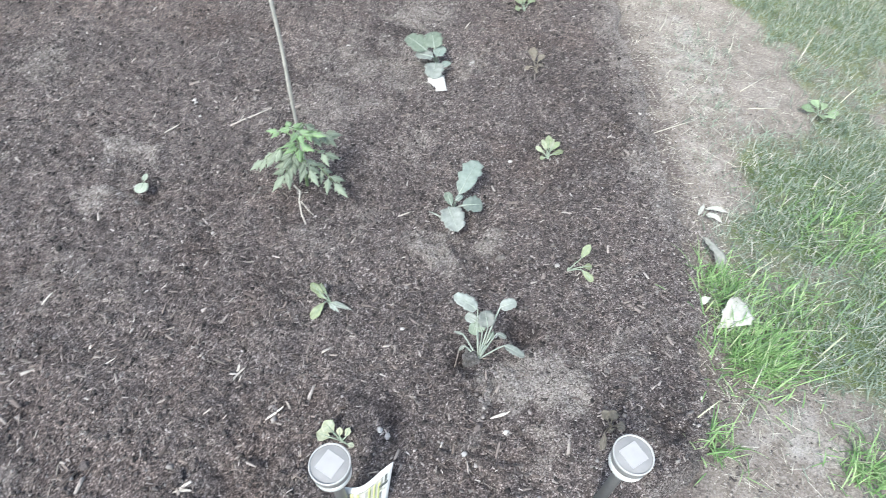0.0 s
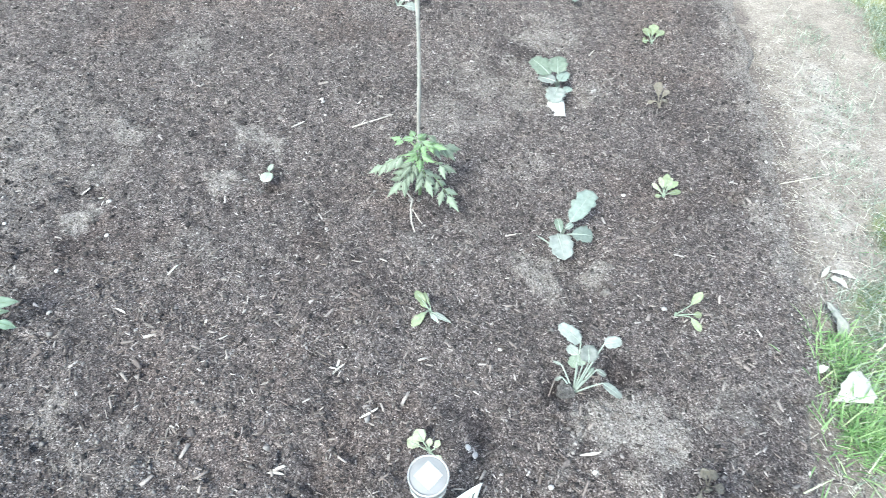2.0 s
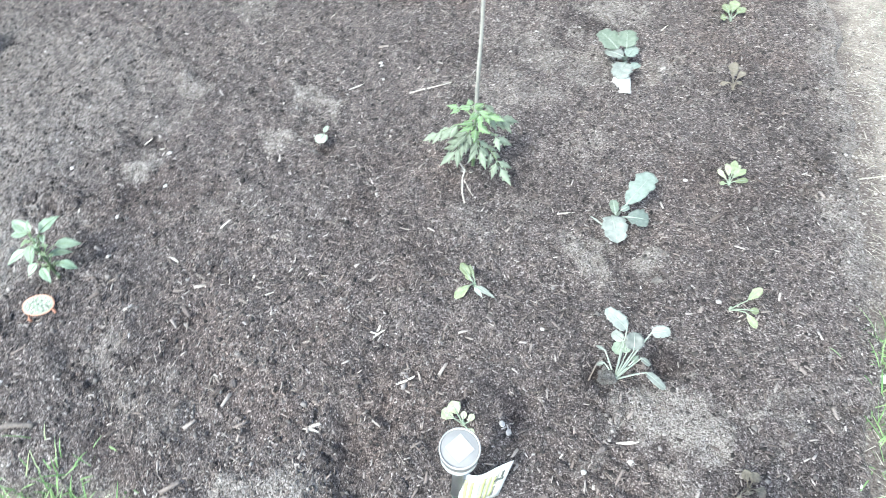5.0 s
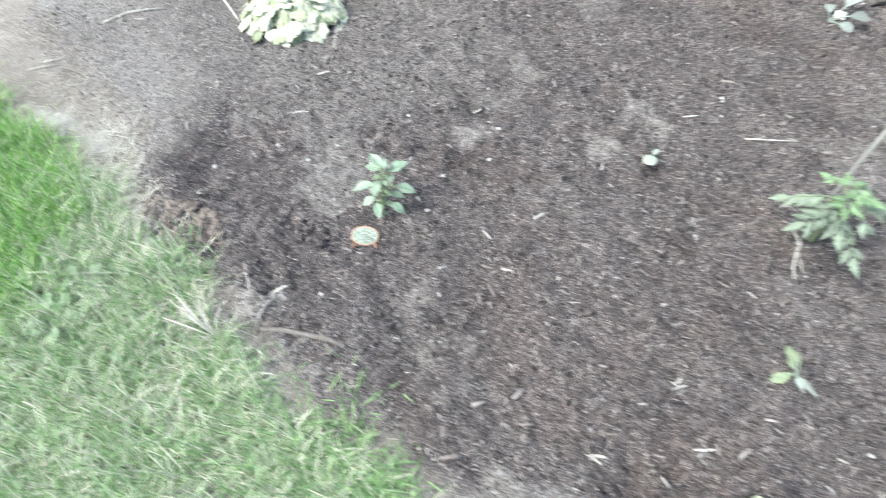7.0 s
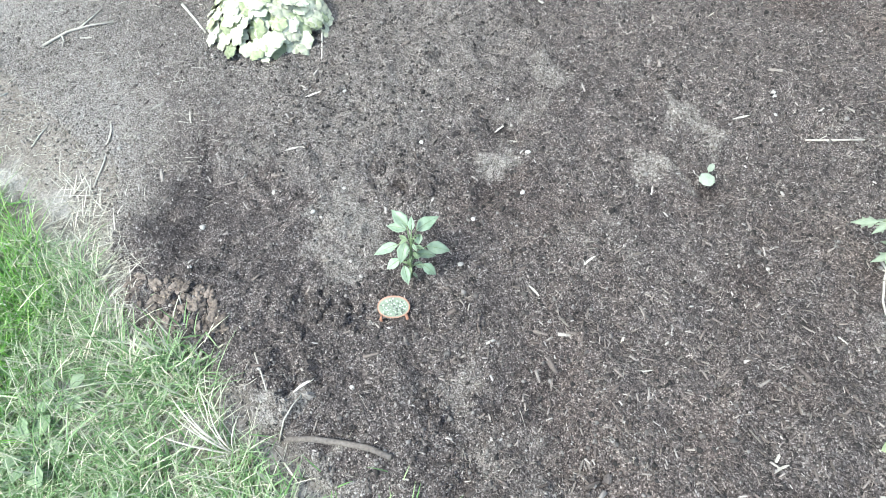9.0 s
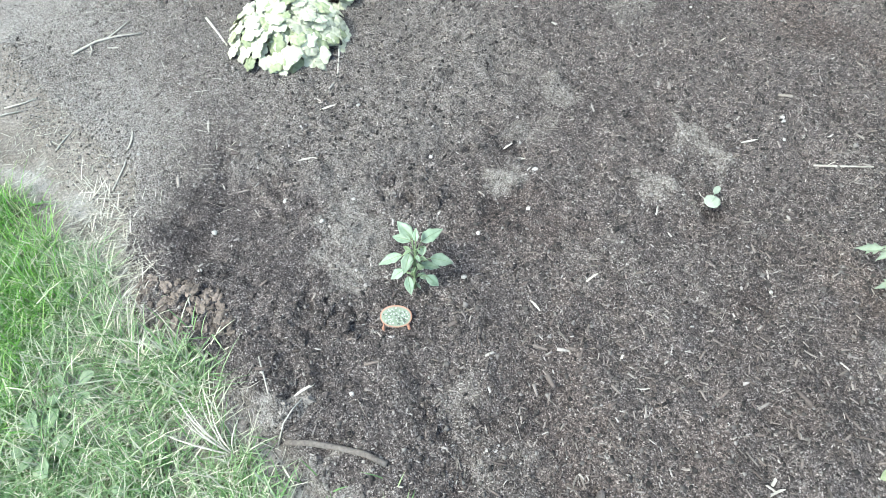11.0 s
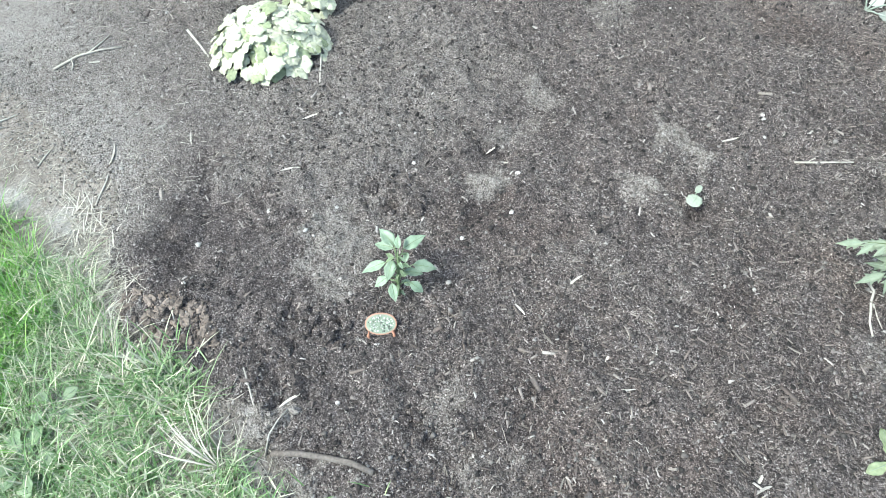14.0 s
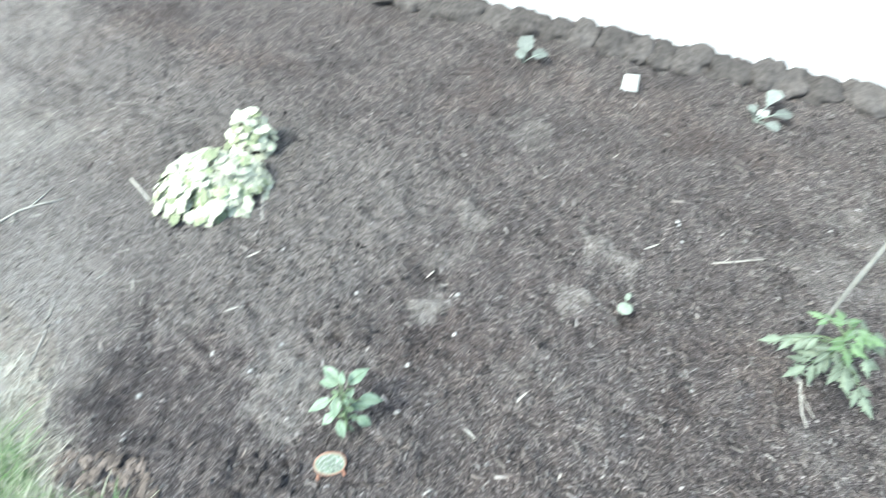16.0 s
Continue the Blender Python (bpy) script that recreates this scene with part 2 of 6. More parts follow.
def island_material(name, stops, rough=0.85, scale=120, translucent=0.0):
    """Colour varies from piece to piece of one joined mesh, with a fine grain."""
    m, nodes, links, bsdf = material(name)
    rnd = nodes.new("ShaderNodeNewGeometry").outputs["Random Per Island"]
    colour = ramp(nodes, links, rnd, stops)
    co = nodes.new("ShaderNodeTexCoord").outputs["Object"]
    fine = noise_node(nodes, links, co, scale, 4, 0.6)
    colour = mixed(nodes, links, 1.0, colour, ramp(nodes, links, fine, [(0.3, (0.75, 0.75, 0.75)), (0.7, (1.2, 1.2, 1.2))]), "MULTIPLY")
    links.new(colour, bsdf.inputs["Base Color"])
    bsdf.inputs["Roughness"].default_value = rough
    bsdf.inputs["Specular IOR Level"].default_value = 0.3
    if translucent:
        add_translucence(m, nodes, links, bsdf, colour, translucent)
    return m


def add_translucence(m, nodes, links, bsdf, colour, amount):
    tr = nodes.new("ShaderNodeBsdfTranslucent")
    links.new(colour, tr.inputs["Color"])
    mx = nodes.new("ShaderNodeMixShader")
    mx.inputs["Fac"].default_value = amount
    links.new(bsdf.outputs["BSDF"], mx.inputs[1])
    links.new(tr.outputs["BSDF"], mx.inputs[2])
    links.new(mx.outputs["Shader"], nodes["Material Output"].inputs["Surface"])


def piece_material(name, low, high, rough=0.8, scale=60, bump=0.3, spec=0.3, translucent=0.0, spread=0.25, metal=0.0):
    """Two tones in a two-scale grain; every object is a little lighter or darker."""
    m, nodes, links, bsdf = material(name)
    co = nodes.new("ShaderNodeTexCoord").outputs["Object"]
    fine = noise_node(nodes, links, co, scale, 5, 0.65)
    wide = noise_node(nodes, links, co, scale * 0.13, 3, 0.5)
    both = maths(nodes, links, "ADD", maths(nodes, links, "MULTIPLY", fine, 0.6), maths(nodes, links, "MULTIPLY", wide, 0.4))
    colour = ramp(nodes, links, both, [(0.35, low), (0.65, high)])
    rnd = nodes.new("ShaderNodeObjectInfo").outputs["Random"]
    a, b = 1 - spread, 1 + spread
    colour = mixed(nodes, links, 1.0, colour, ramp(nodes, links, rnd, [(0.0, (a, a, a)), (1.0, (b, b, b))]), "MULTIPLY")
    links.new(colour, bsdf.inputs["Base Color"])
    bsdf.inputs["Roughness"].default_value, bsdf.inputs["Specular IOR Level"].default_value = rough, spec
    bsdf.inputs["Metallic"].default_value = metal
    if bump:
        bumped(nodes, links, bsdf, fine, bump, 0.002)
    if translucent:
        add_translucence(m, nodes, links, bsdf, colour, translucent)
    return m


SOIL = soil_material()
DIRT = dirt_material()
CHIPS = island_material("mulch_chips", [(0.0, (0.035, 0.0295, 0.028)), (0.45, (0.085, 0.0715, 0.067)), (0.78, (0.165, 0.142, 0.131)), (0.9, (0.28, 0.25, 0.233)), (1.0, (0.52, 0.49, 0.46))])
BIGCHIPS = island_material("bark_flakes", [(0.0, (0.06, 0.049, 0.044)), (0.4, (0.14, 0.115, 0.104)), (0.72, (0.21, 0.178, 0.16)), (0.93, (0.3, 0.268, 0.243)), (1.0, (0.45, 0.418, 0.383))], 0.85, 260)
CRUMBS = island_material("soil_crumbs", [(0.0, (0.02, 0.018, 0.0175)), (0.55, (0.07, 0.062, 0.059)), (0.88, (0.13, 0.118, 0.11)), (1.0, (0.27, 0.25, 0.235))], 0.95)
DRYCRUMBS = island_material("dry_soil_crumbs", [(0.0, (0.075, 0.067, 0.061)), (0.45, (0.18, 0.164, 0.15)), (0.85, (0.31, 0.286, 0.265)), (1.0, (0.43, 0.4, 0.372))], 0.95)
GRASS = island_material("grass_blades", [(0.0, (0.135, 0.245, 0.09)), (0.34, (0.24, 0.37, 0.165)), (0.58, (0.38, 0.485, 0.28)), (0.75, (0.54, 0.555, 0.42)), (1.0, (0.74, 0.69, 0.57))], 0.5, 40, 0.25)
LUSH = island_material("lush_grass_blades", [(0.0, (0.1, 0.26, 0.04)), (0.5, (0.2, 0.43, 0.08)), (0.88, (0.35, 0.53, 0.17)), (1.0, (0.52, 0.55, 0.34))], 0.5, 40, 0.25)
TUFT = island_material("tuft_blades", [(0.0, (0.12, 0.225, 0.075)), (0.5, (0.21, 0.345, 0.14)), (0.88, (0.33, 0.46, 0.21)), (1.0, (0.46, 0.48, 0.34))], 0.5, 40, 0.2)
DULLGRASS = island_material("dull_grass_blades", [(0.0, (0.12, 0.165, 0.115)), (0.4, (0.185, 0.245, 0.178)), (0.68, (0.27, 0.325, 0.255)), (0.84, (0.38, 0.4, 0.335)), (1.0, (0.5, 0.485, 0.42))], 0.5, 40, 0.2)
STRAW = island_material("straw", [(0.0, (0.27, 0.25, 0.205)), (0.5, (0.42, 0.397, 0.335)), (1.0, (0.6, 0.575, 0.5))], 0.7, 90)
FIBRE = island_material("dry_fibre", [(0.0, (0.14, 0.12, 0.1)), (0.6, (0.27, 0.245, 0.21)), (1.0, (0.42, 0.39, 0.34))], 0.8, 90)
WOOD = piece_material("bleached_wood", (0.36, 0.33, 0.285), (0.6, 0.57, 0.51), 0.8, 90, spread=0.2)
SPLINTER = piece_material("weathered_chip_wood", (0.13, 0.112, 0.098), (0.32, 0.287, 0.254), 0.8, 160, 0.5, spread=0.45)
BARK = piece_material("bark_flake", (0.06, 0.049, 0.043), (0.2, 0.17, 0.15), 0.85, 170, 0.6, spread=0.55)
TWIG = piece_material("grey_bark", (0.26, 0.24, 0.21), (0.48, 0.455, 0.41), 0.85, 120)
BRANCH = piece_material("brown_bark", (0.12, 0.1, 0.09), (0.3, 0.265, 0.24), 0.85, 140, 0.6)
CANE = piece_material("bamboo", (0.31, 0.3, 0.27), (0.47, 0.455, 0.415), 0.55, 50)
PEBBLE = piece_material("pale_pebble", (0.36, 0.343, 0.32), (0.56, 0.54, 0.51), 0.75, 150)
STONE = piece_material("dark_edging_stone", (0.04, 0.035, 0.033), (0.13, 0.115, 0.107), 0.95, 60, 0.9)
POTTING = piece_material("speckled_potting_mix", (0.012, 0.012, 0.012), (0.2, 0.19, 0.18), 0.95, 420, 0.8)
CLOD = piece_material("clay_clod", (0.1, 0.08, 0.068), (0.24, 0.197, 0.168), 0.95, 120, 0.9, spread=0.35)
BRASSICA = piece_material("brassica_leaf", (0.138, 0.174, 0.148), (0.24, 0.283, 0.248), 0.5, 90, 0.4, 0.4, 0.15, 0.28)
BRASSICA_PALE = piece_material("pale_brassica_leaf", (0.175, 0.195, 0.174), (0.3, 0.322, 0.292), 0.5, 90, 0.4, 0.4, 0.15, 0.3)
RIB = piece_material("pale_rib", (0.2, 0.255, 0.185), (0.3, 0.35, 0.275), 0.5, 60, 0.1, 0.4, 0.0, 0.1)
PALE_RIB = piece_material("whitish_leaf_rib", (0.225, 0.265, 0.22), (0.32, 0.36, 0.31), 0.5, 60, 0.1, 0.4, 0.0, 0.1)
DEEP_BRASSICA = piece_material("green_brassica_leaf", (0.145, 0.19, 0.14), (0.25, 0.3, 0.235), 0.5, 90, 0.4, 0.4, 0.15, 0.25)
TOMATO = piece_material("tomato_leaf", (0.165, 0.205, 0.145), (0.275, 0.32, 0.238), 0.55, 80, 0.35, 0.35, 0.2, 0.25)
TOMATO_TOP = piece_material("young_tomato_leaf", (0.14, 0.24, 0.1), (0.25, 0.36, 0.19), 0.55, 80, 0.3, 0.35, 0.2, 0.15)
TOMATO_STEM = piece_material("tomato_stem", (0.13, 0.19, 0.09), (0.22, 0.28, 0.15), 0.6, 60)
PEPPER = piece_material("pepper_leaf", (0.19, 0.27, 0.175), (0.35, 0.435, 0.325), 0.4, 70, 0.25, 0.5, 0.15, 0.25)
LETTUCE = piece_material("lettuce_leaf", (0.165, 0.205, 0.11), (0.29, 0.33, 0.205), 0.5, 90, 0.4, 0.4, 0.2, 0.28)
CREAM_LETTUCE = piece_material("cream_lettuce_leaf", (0.29, 0.32, 0.2), (0.47, 0.49, 0.37), 0.5, 90, 0.4, 0.4, 0.2, 0.2)
RED_LETTUCE = piece_material("bronze_lettuce_leaf", (0.14, 0.122, 0.095), (0.25, 0.226, 0.18), 0.55, 80, 0.3, 0.35, 0.15, 0.25)
HEUCHERA = piece_material("pale_variegated_leaf", (0.47, 0.5, 0.34), (0.73, 0.71, 0.6), 0.55, 4, 0.3, 0.35, 0.1, 0.3)
HEUCHERA_DARK = piece_material("young_green_leaf", (0.27, 0.32, 0.17), (0.5, 0.53, 0.35), 0.55, 4, 0.3, 0.35, 0.15, 0.3)
DEAD = piece_material("bleached_dead_leaf", (0.27, 0.272, 0.235), (0.43, 0.43, 0.385), 0.8, 70, 0.5)
SEEDLING = piece_material("seedling_leaf", (0.2, 0.23, 0.18), (0.3, 0.33, 0.27), 0.5, 60, 0.15)
WEED = piece_material("weed_leaf", (0.19, 0.265, 0.145), (0.3, 0.385, 0.235), 0.55, 60, 0.3, 0.35, 0.15, 0.2)
WALL = piece_material("white_paint", (0.76, 0.76, 0.77), (0.85, 0.85, 0.85), 0.6, 9, 0.05, 0.3, 0.0, 0.02)
STEEL = piece_material("brushed_steel", (0.22, 0.225, 0.225), (0.3, 0.305, 0.305), 0.45, 200, 0.03, 0.4, 0.0, 0.02, 0.3)
RIM = piece_material("white_plastic_rim", (0.35, 0.35, 0.34), (0.42, 0.42, 0.41), 0.4, 60, 0.03, 0.5, 0.0, 0.02)
LENS = piece_material("frosted_lens", (0.6, 0.62, 0.6), (0.75, 0.76, 0.74), 0.3, 40, 0.0, 0.5, 0.0, 0.02)
DISC = piece_material("grey_panel_base", (0.24, 0.238, 0.236), (0.3, 0.297, 0.294), 0.6, 40, 0.0, 0.25, 0.0, 0.02)
# the cell's pale base colour carries the sky's reflection
CELL = piece_material("solar_cell_with_sky_glare", (0.33, 0.322, 0.315), (0.39, 0.382, 0.375), 0.4, 30, 0.0, 0.3, 0.0, 0.02)
CARD = piece_material("white_card", (0.5, 0.5, 0.47), (0.62, 0.62, 0.59), 0.5, 40, 0.03, 0.4, 0.0, 0.03)
PODS = piece_material("printed_yellow_green", (0.34, 0.37, 0.13), (0.46, 0.48, 0.24), 0.4, 60, 0.0, 0.4, 0.0, 0.15)
GREYPRINT = piece_material("printed_grey", (0.36, 0.35, 0.29), (0.5, 0.49, 0.43), 0.4, 60, 0.0, 0.4, 0.0, 0.15)
INK = piece_material("printed_dark", (0.05, 0.06, 0.05), (0.1, 0.11, 0.1), 0.4, 60, 0.0, 0.4, 0.0, 0.1)
PEACH = piece_material("printed_peach_border", (0.29, 0.215, 0.16), (0.38, 0.3, 0.235), 0.5, 500, 0.0, 0.4, 0.0, 0.03)
ORANGE = piece_material("orange_plastic", (0.36, 0.17, 0.105), (0.44, 0.235, 0.165), 0.5, 60, 0.05, 0.4, 0.0, 0.05)

# ---- ground ----
BED = [(0.72, 3.6), (0.77, 3.0), (0.82, 2.5), (0.84, 2.05), (0.845, 1.68), (0.84, 1.42), (0.82, 1.23), (0.74, 0.99), (0.56, 0.87), (0.3, 0.77),
       (0.1, 0.735), (-0.09, 0.715), (-0.28, 0.69), (-0.5, 0.64), (-0.65, 0.60), (-0.84, 0.56), (-0.95, 0.548), (-1.05, 0.56), (-1.15, 0.545), (-1.24, 0.555), (-1.38, 0.525),
       (-1.54, 0.525), (-1.7, 0.59), (-1.95, 0.72), (-2.15, 0.72), (-2.4, 0.70), (-2.8, 0.72), (-3.4, 0.8), (-4.3, 1.1), (-4.3, 3.6)]


def inside(x, y):
    """Distance to the border of the bed, positive within it."""
    x, y = np.asarray(x, dtype=float), np.asarray(y, dtype=float)
    best = np.full(x.shape, 1e9)
    odd = np.zeros(x.shape, dtype=bool)
    for (ax, ay), (bx, by) in zip(BED, BED[1:] + BED[:1]):
        dx, dy = bx - ax, by - ay
        s = np.clip(((x - ax) * dx + (y - ay) * dy) / (dx * dx + dy * dy), 0, 1)
        best = np.minimum(best, np.hypot(x - ax - s * dx, y - ay - s * dy))
        cross = (ay > y) != (by > y)
        odd ^= cross & (x < dx * (y - ay) / (dy if dy else 1e-9) + ax)
    return np.where(odd, best, -best)


# hollows and heaps in the bed: x, y, radius, depth
HOLLOWS = [(-0.205, 0.845, 0.078, 0.034), (-0.185, 0.872, 0.045, 0.014), (-0.88, 0.8, 0.02, 0.014), (-1.292, 1.17, 0.018, 0.03), (-1.66, 0.735, 0.03, 0.025), (-1.31, 0.615, 0.025, 0.02), (0.375, 1.325, 0.035, 0.045), (0.225, 1.235, 0.03, 0.025), (-0.695, 1.66, 0.022, 0.03), (-1.2, 1.5, 0.05, 0.022),
           (-0.8, 0.8, 0.035, 0.01), (-1.39, 1.19, 0.03, 0.018), (0.66, 2.02, 0.04, 0.025), (0.56, 2.05, 0.035, 0.022), (-1.66, 0.86, 0.06, 0.02),
           (-1.55, 0.72, 0.05, 0.02), (0.08, 1.09, 0.045, 0.02), (-0.9, 1.37, 0.05, 0.015), (-0.17, 1.69, 0.06, 0.014)]
HEAPS = [(0.27, 1.19, 0.05, 0.014), (0.13, 1.52, 0.07, 0.014), (0.42, 1.18, 0.08, 0.014), (-1.15, 1.37, 0.07, 0.012), (-1.43, 0.6, 0.08, 0.02),
         (-0.8, 0.95, 0.08, 0.014), (-0.45, 0.93, 0.09, 0.016), (-0.62, 1.1, 0.1, 0.012), (0.65, 1.02, 0.07, 0.018), (-0.6, 0.72, 0.07, 0.014)]
# dry pale patches: x, y, two radii, heading of the first in degrees, strength
DRY_WEST = [(-1.311, 0.985, 0.095, 0.11, 43, 1.25), (-1.134, 1.388, 0.085, 0.048, 43, 1.4), (-1.229, 1.737, 0.066, 0.1, 43, 0.9), (-1.315, 2.208, 0.07, 0.07, 43, 0.6),
            (-1.598, 1.767, 0.045, 0.055, 42, 0.5), (-1.903, 1.301, 0.19, 0.06, 43, 0.55), (-1.229, 1.565, 0.1, 0.045, 43, 0.7), (-1.12, 0.575, 0.07, 0.05, 43, 1.6),
            (-0.965, 0.535, 0.12, 0.05, 20, 1.8), (-1.346, 2.275, 0.08, 0.1, 9, 0.7), (-1.24, 0.9, 0.05, 0.06, 20, 0.9), (-1.56, 0.56, 0.06, 0.03, 20, 0.7)]
DRY_MID = [(-0.85, 1.85, 0.052, 0.095, 35, 1.25), (-0.828, 1.635, 0.062, 0.054, 43, 1.2), (-0.757, 1.829, 0.038, 0.055, 43, 0.9), (-0.845, 0.86, 0.05, 0.06, 42, 0.7),
           (-0.718, 0.802, 0.055, 0.05, 43, 0.6), (-0.772, 1.385, 0.085, 0.06, 43, 0.5), (-0.361, 0.691, 0.13, 0.05, 32, 1.3), (-0.197, 0.8, 0.05, 0.03, 32, 0.3),
           (-0.166, 1.569, 0.08, 0.08, 17, 0.45), (-0.256, 2.142, 0.21, 0.16, 8, 0.6), (-0.096, 2.36, 0.13, 0.14, 9, 0.75), (-0.01, 2.72, 0.13, 0.11, 12, 1.1),
           (-0.52, 1.0, 0.08, 0.05, 20, 0.3), (-0.6, 1.45, 0.1, 0.07, 30, 0.3)]
DRY_EAST = [(-0.223, 2.353, 0.153, 0.22, 18, 0.62), (-0.022, 2.776, 0.113, 0.154, 18, 0.6), (0.434, 1.179, 0.115, 0.085, 8, 1.35), (0.118, 1.554, 0.072, 0.072, 8, 1.1), (0.277, 1.595, 0.04, 0.048, 9, 1.1), (0.24, 1.02, 0.065, 0.05, 8, 0.5),
            (0.294, 1.133, 0.04, 0.036, 7, 0.9), (0.609, 1.282, 0.065, 0.05, 8, 0.65), (0.42, 1.045, 0.07, 0.055, 7, 0.7), (0.755, 1.87, 0.05, 0.16, 8, 0.8),
            (0.182, 2.437, 0.085, 0.11, 8, 0.7), (0.19, 1.5, 0.05, 0.04, 10, 0.9), (0.62, 1.5, 0.05, 0.05, 0, 0.3), (0.05, 1.95, 0.09, 0.08, 10, 0.5)]
# dark patches, likewise: damp soil, plus painted shade in hollows, cracks and under plants
DARK_WEST = [(-1.707, 0.766, 0.105, 0.045, 43, 1.0), (-1.655, 0.685, 0.065, 0.05, 43, 0.9), (-1.36, 0.8, 0.07, 0.05, 42, 0.6), (-1.264, 1.462, 0.11, 0.05, 43, 1.0),
              (-1.29, 1.216, 0.046, 0.05, 43, 0.8), (-0.984, 1.349, 0.09, 0.056, 43, 0.35), (-1.507, 0.86, 0.07, 0.08, 43, 0.6), (-0.95, 0.635, 0.09, 0.035, 42, 0.5),
              (-1.16, 0.74, 0.09, 0.07, 20, 0.3), (-1.103, 1.597, 0.05, 0.037, 8, 0.6), (-1.42, 0.66, 0.1, 0.05, 15, 0.5), (-1.32, 1.197, 0.05, 0.046, 33, 0.6), (-1.6, 1.02, 0.06, 0.05, 40, 0.4)]
DARK_MID = [(-0.941, 0.855, 0.011, 0.085, 42, 0.5), (-0.885, 0.8, 0.012, 0.05, 43, 0.35), (-0.766, 1.506, 0.034, 0.058, 40, 0.9), (-0.69, 1.662, 0.036, 0.036, 43, 1.0),
             (-0.728, 1.017, 0.075, 0.052, 43, 0.35), (-0.223, 1.685, 0.1, 0.1, 8, 0.6), (-0.205, 0.86, 0.085, 0.055, 32, 0.6), (-0.732, 0.69, 0.09, 0.05, 32, 0.6),
             (-0.123, 2.043, 0.095, 0.072, 8, 0.6), (-0.2, 1.74, 0.06, 0.05, 8, 0.8), (-0.45, 0.86, 0.08, 0.04, 15, 0.4), (-0.63, 0.87, 0.06, 0.05, 20, 0.4)]
DARK_EAST = [(0.039, 1.113, 0.06, 0.03, 8, 0.9), (0.382, 1.332, 0.042, 0.03, 7, 1.0), (0.6, 1.983, 0.11, 0.16, 8, 0.5), (0.67, 2.216, 0.07, 0.11, 8, 0.7),
              (0.6, 1.66, 0.08, 0.085, 7, 0.35), (0.225, 1.225, 0.04, 0.05, 7, 0.9), (0.685, 1.255, 0.08, 0.08, 8, 0.45), (0.18, 1.66, 0.05, 0.03, 10, 0.7), (0.1, 0.93, 0.06, 0.04, 10, 0.5)]


def blotches(patches, x, y, seed):
    """Ragged-edged patches: 0 outside, up to the strength inside."""
    x, y = np.asarray(x, dtype=float), np.asarray(y, dtype=float)
    best = np.zeros(x.shape)
    bend = 0.028 * grain(x, y, 0.08, seed + 3) + 0.014 * grain(x, y, 0.035, seed + 4)
    x, y = x + bend, y + 0.028 * grain(x, y, 0.08, seed + 5) + 0.014 * grain(x, y, 0.035, seed + 6)
    rag = 0.42 * grain(x, y, 0.06, seed) + 0.38 * grain(x, y, 0.026, seed + 1) + 0.28 * grain(x, y, 0.012, seed + 2)
    for px, py, ra, rb, turn, k in patches:
        c, n = math.cos(math.radians(turn)), math.sin(math.radians(turn))
        u, v = (x - px) * c + (y - py) * n, (y - py) * c - (x - px) * n
        d = np.sqrt((u / ra) ** 2 + (v / rb) ** 2)
        best = np.maximum(best, 0.9 * k * smoothstep(1.6, 0.2, d + rag))
    return best


def dryness(x, y):
    return blotches(DRY_WEST + DRY_MID + DRY_EAST, x, y, 81)


# damp soil together with the painted shade of pits and cracks
def damp_and_shade(x, y):
    mottle = blotches(DARK_WEST + DARK_MID + DARK_EAST, x, y, 91)
    broad = smoothstep(0.35, 0.85, 0.6 * grain(x, y, 0.23, 62) + 0.5 * grain(x, y, 0.08, 63))
    return np.clip(np.maximum(mottle, 0.4 * broad), 0, 1)


# places where the soil lies in lumps: x, y, radius
LUMPY = [(-1.26, 0.72, 0.09), (-1.29, 1.2, 0.06), (-1.46, 0.6, 0.12), (-0.2, 0.9, 0.13), (0.15, 1.56, 0.12), (0.28, 1.57, 0.07), (0.68, 2.15, 0.12), (0.24, 1.17, 0.1), (0.72, 1.08, 0.1),
         (-0.72, 0.74, 0.07), (-1.26, 1.47, 0.09), (0.62, 1.98, 0.12), (0.3, 1.02, 0.12), (-0.5, 0.82, 0.12), (-1.12, 0.65, 0.08)]


def lumpiness(x, y):
    best = np.zeros(np.shape(x))
    for px, py, r in LUMPY:
        best = np.maximum(best, np.exp(-((x - px) ** 2 + (y - py) ** 2) / (r * r)))
    return best


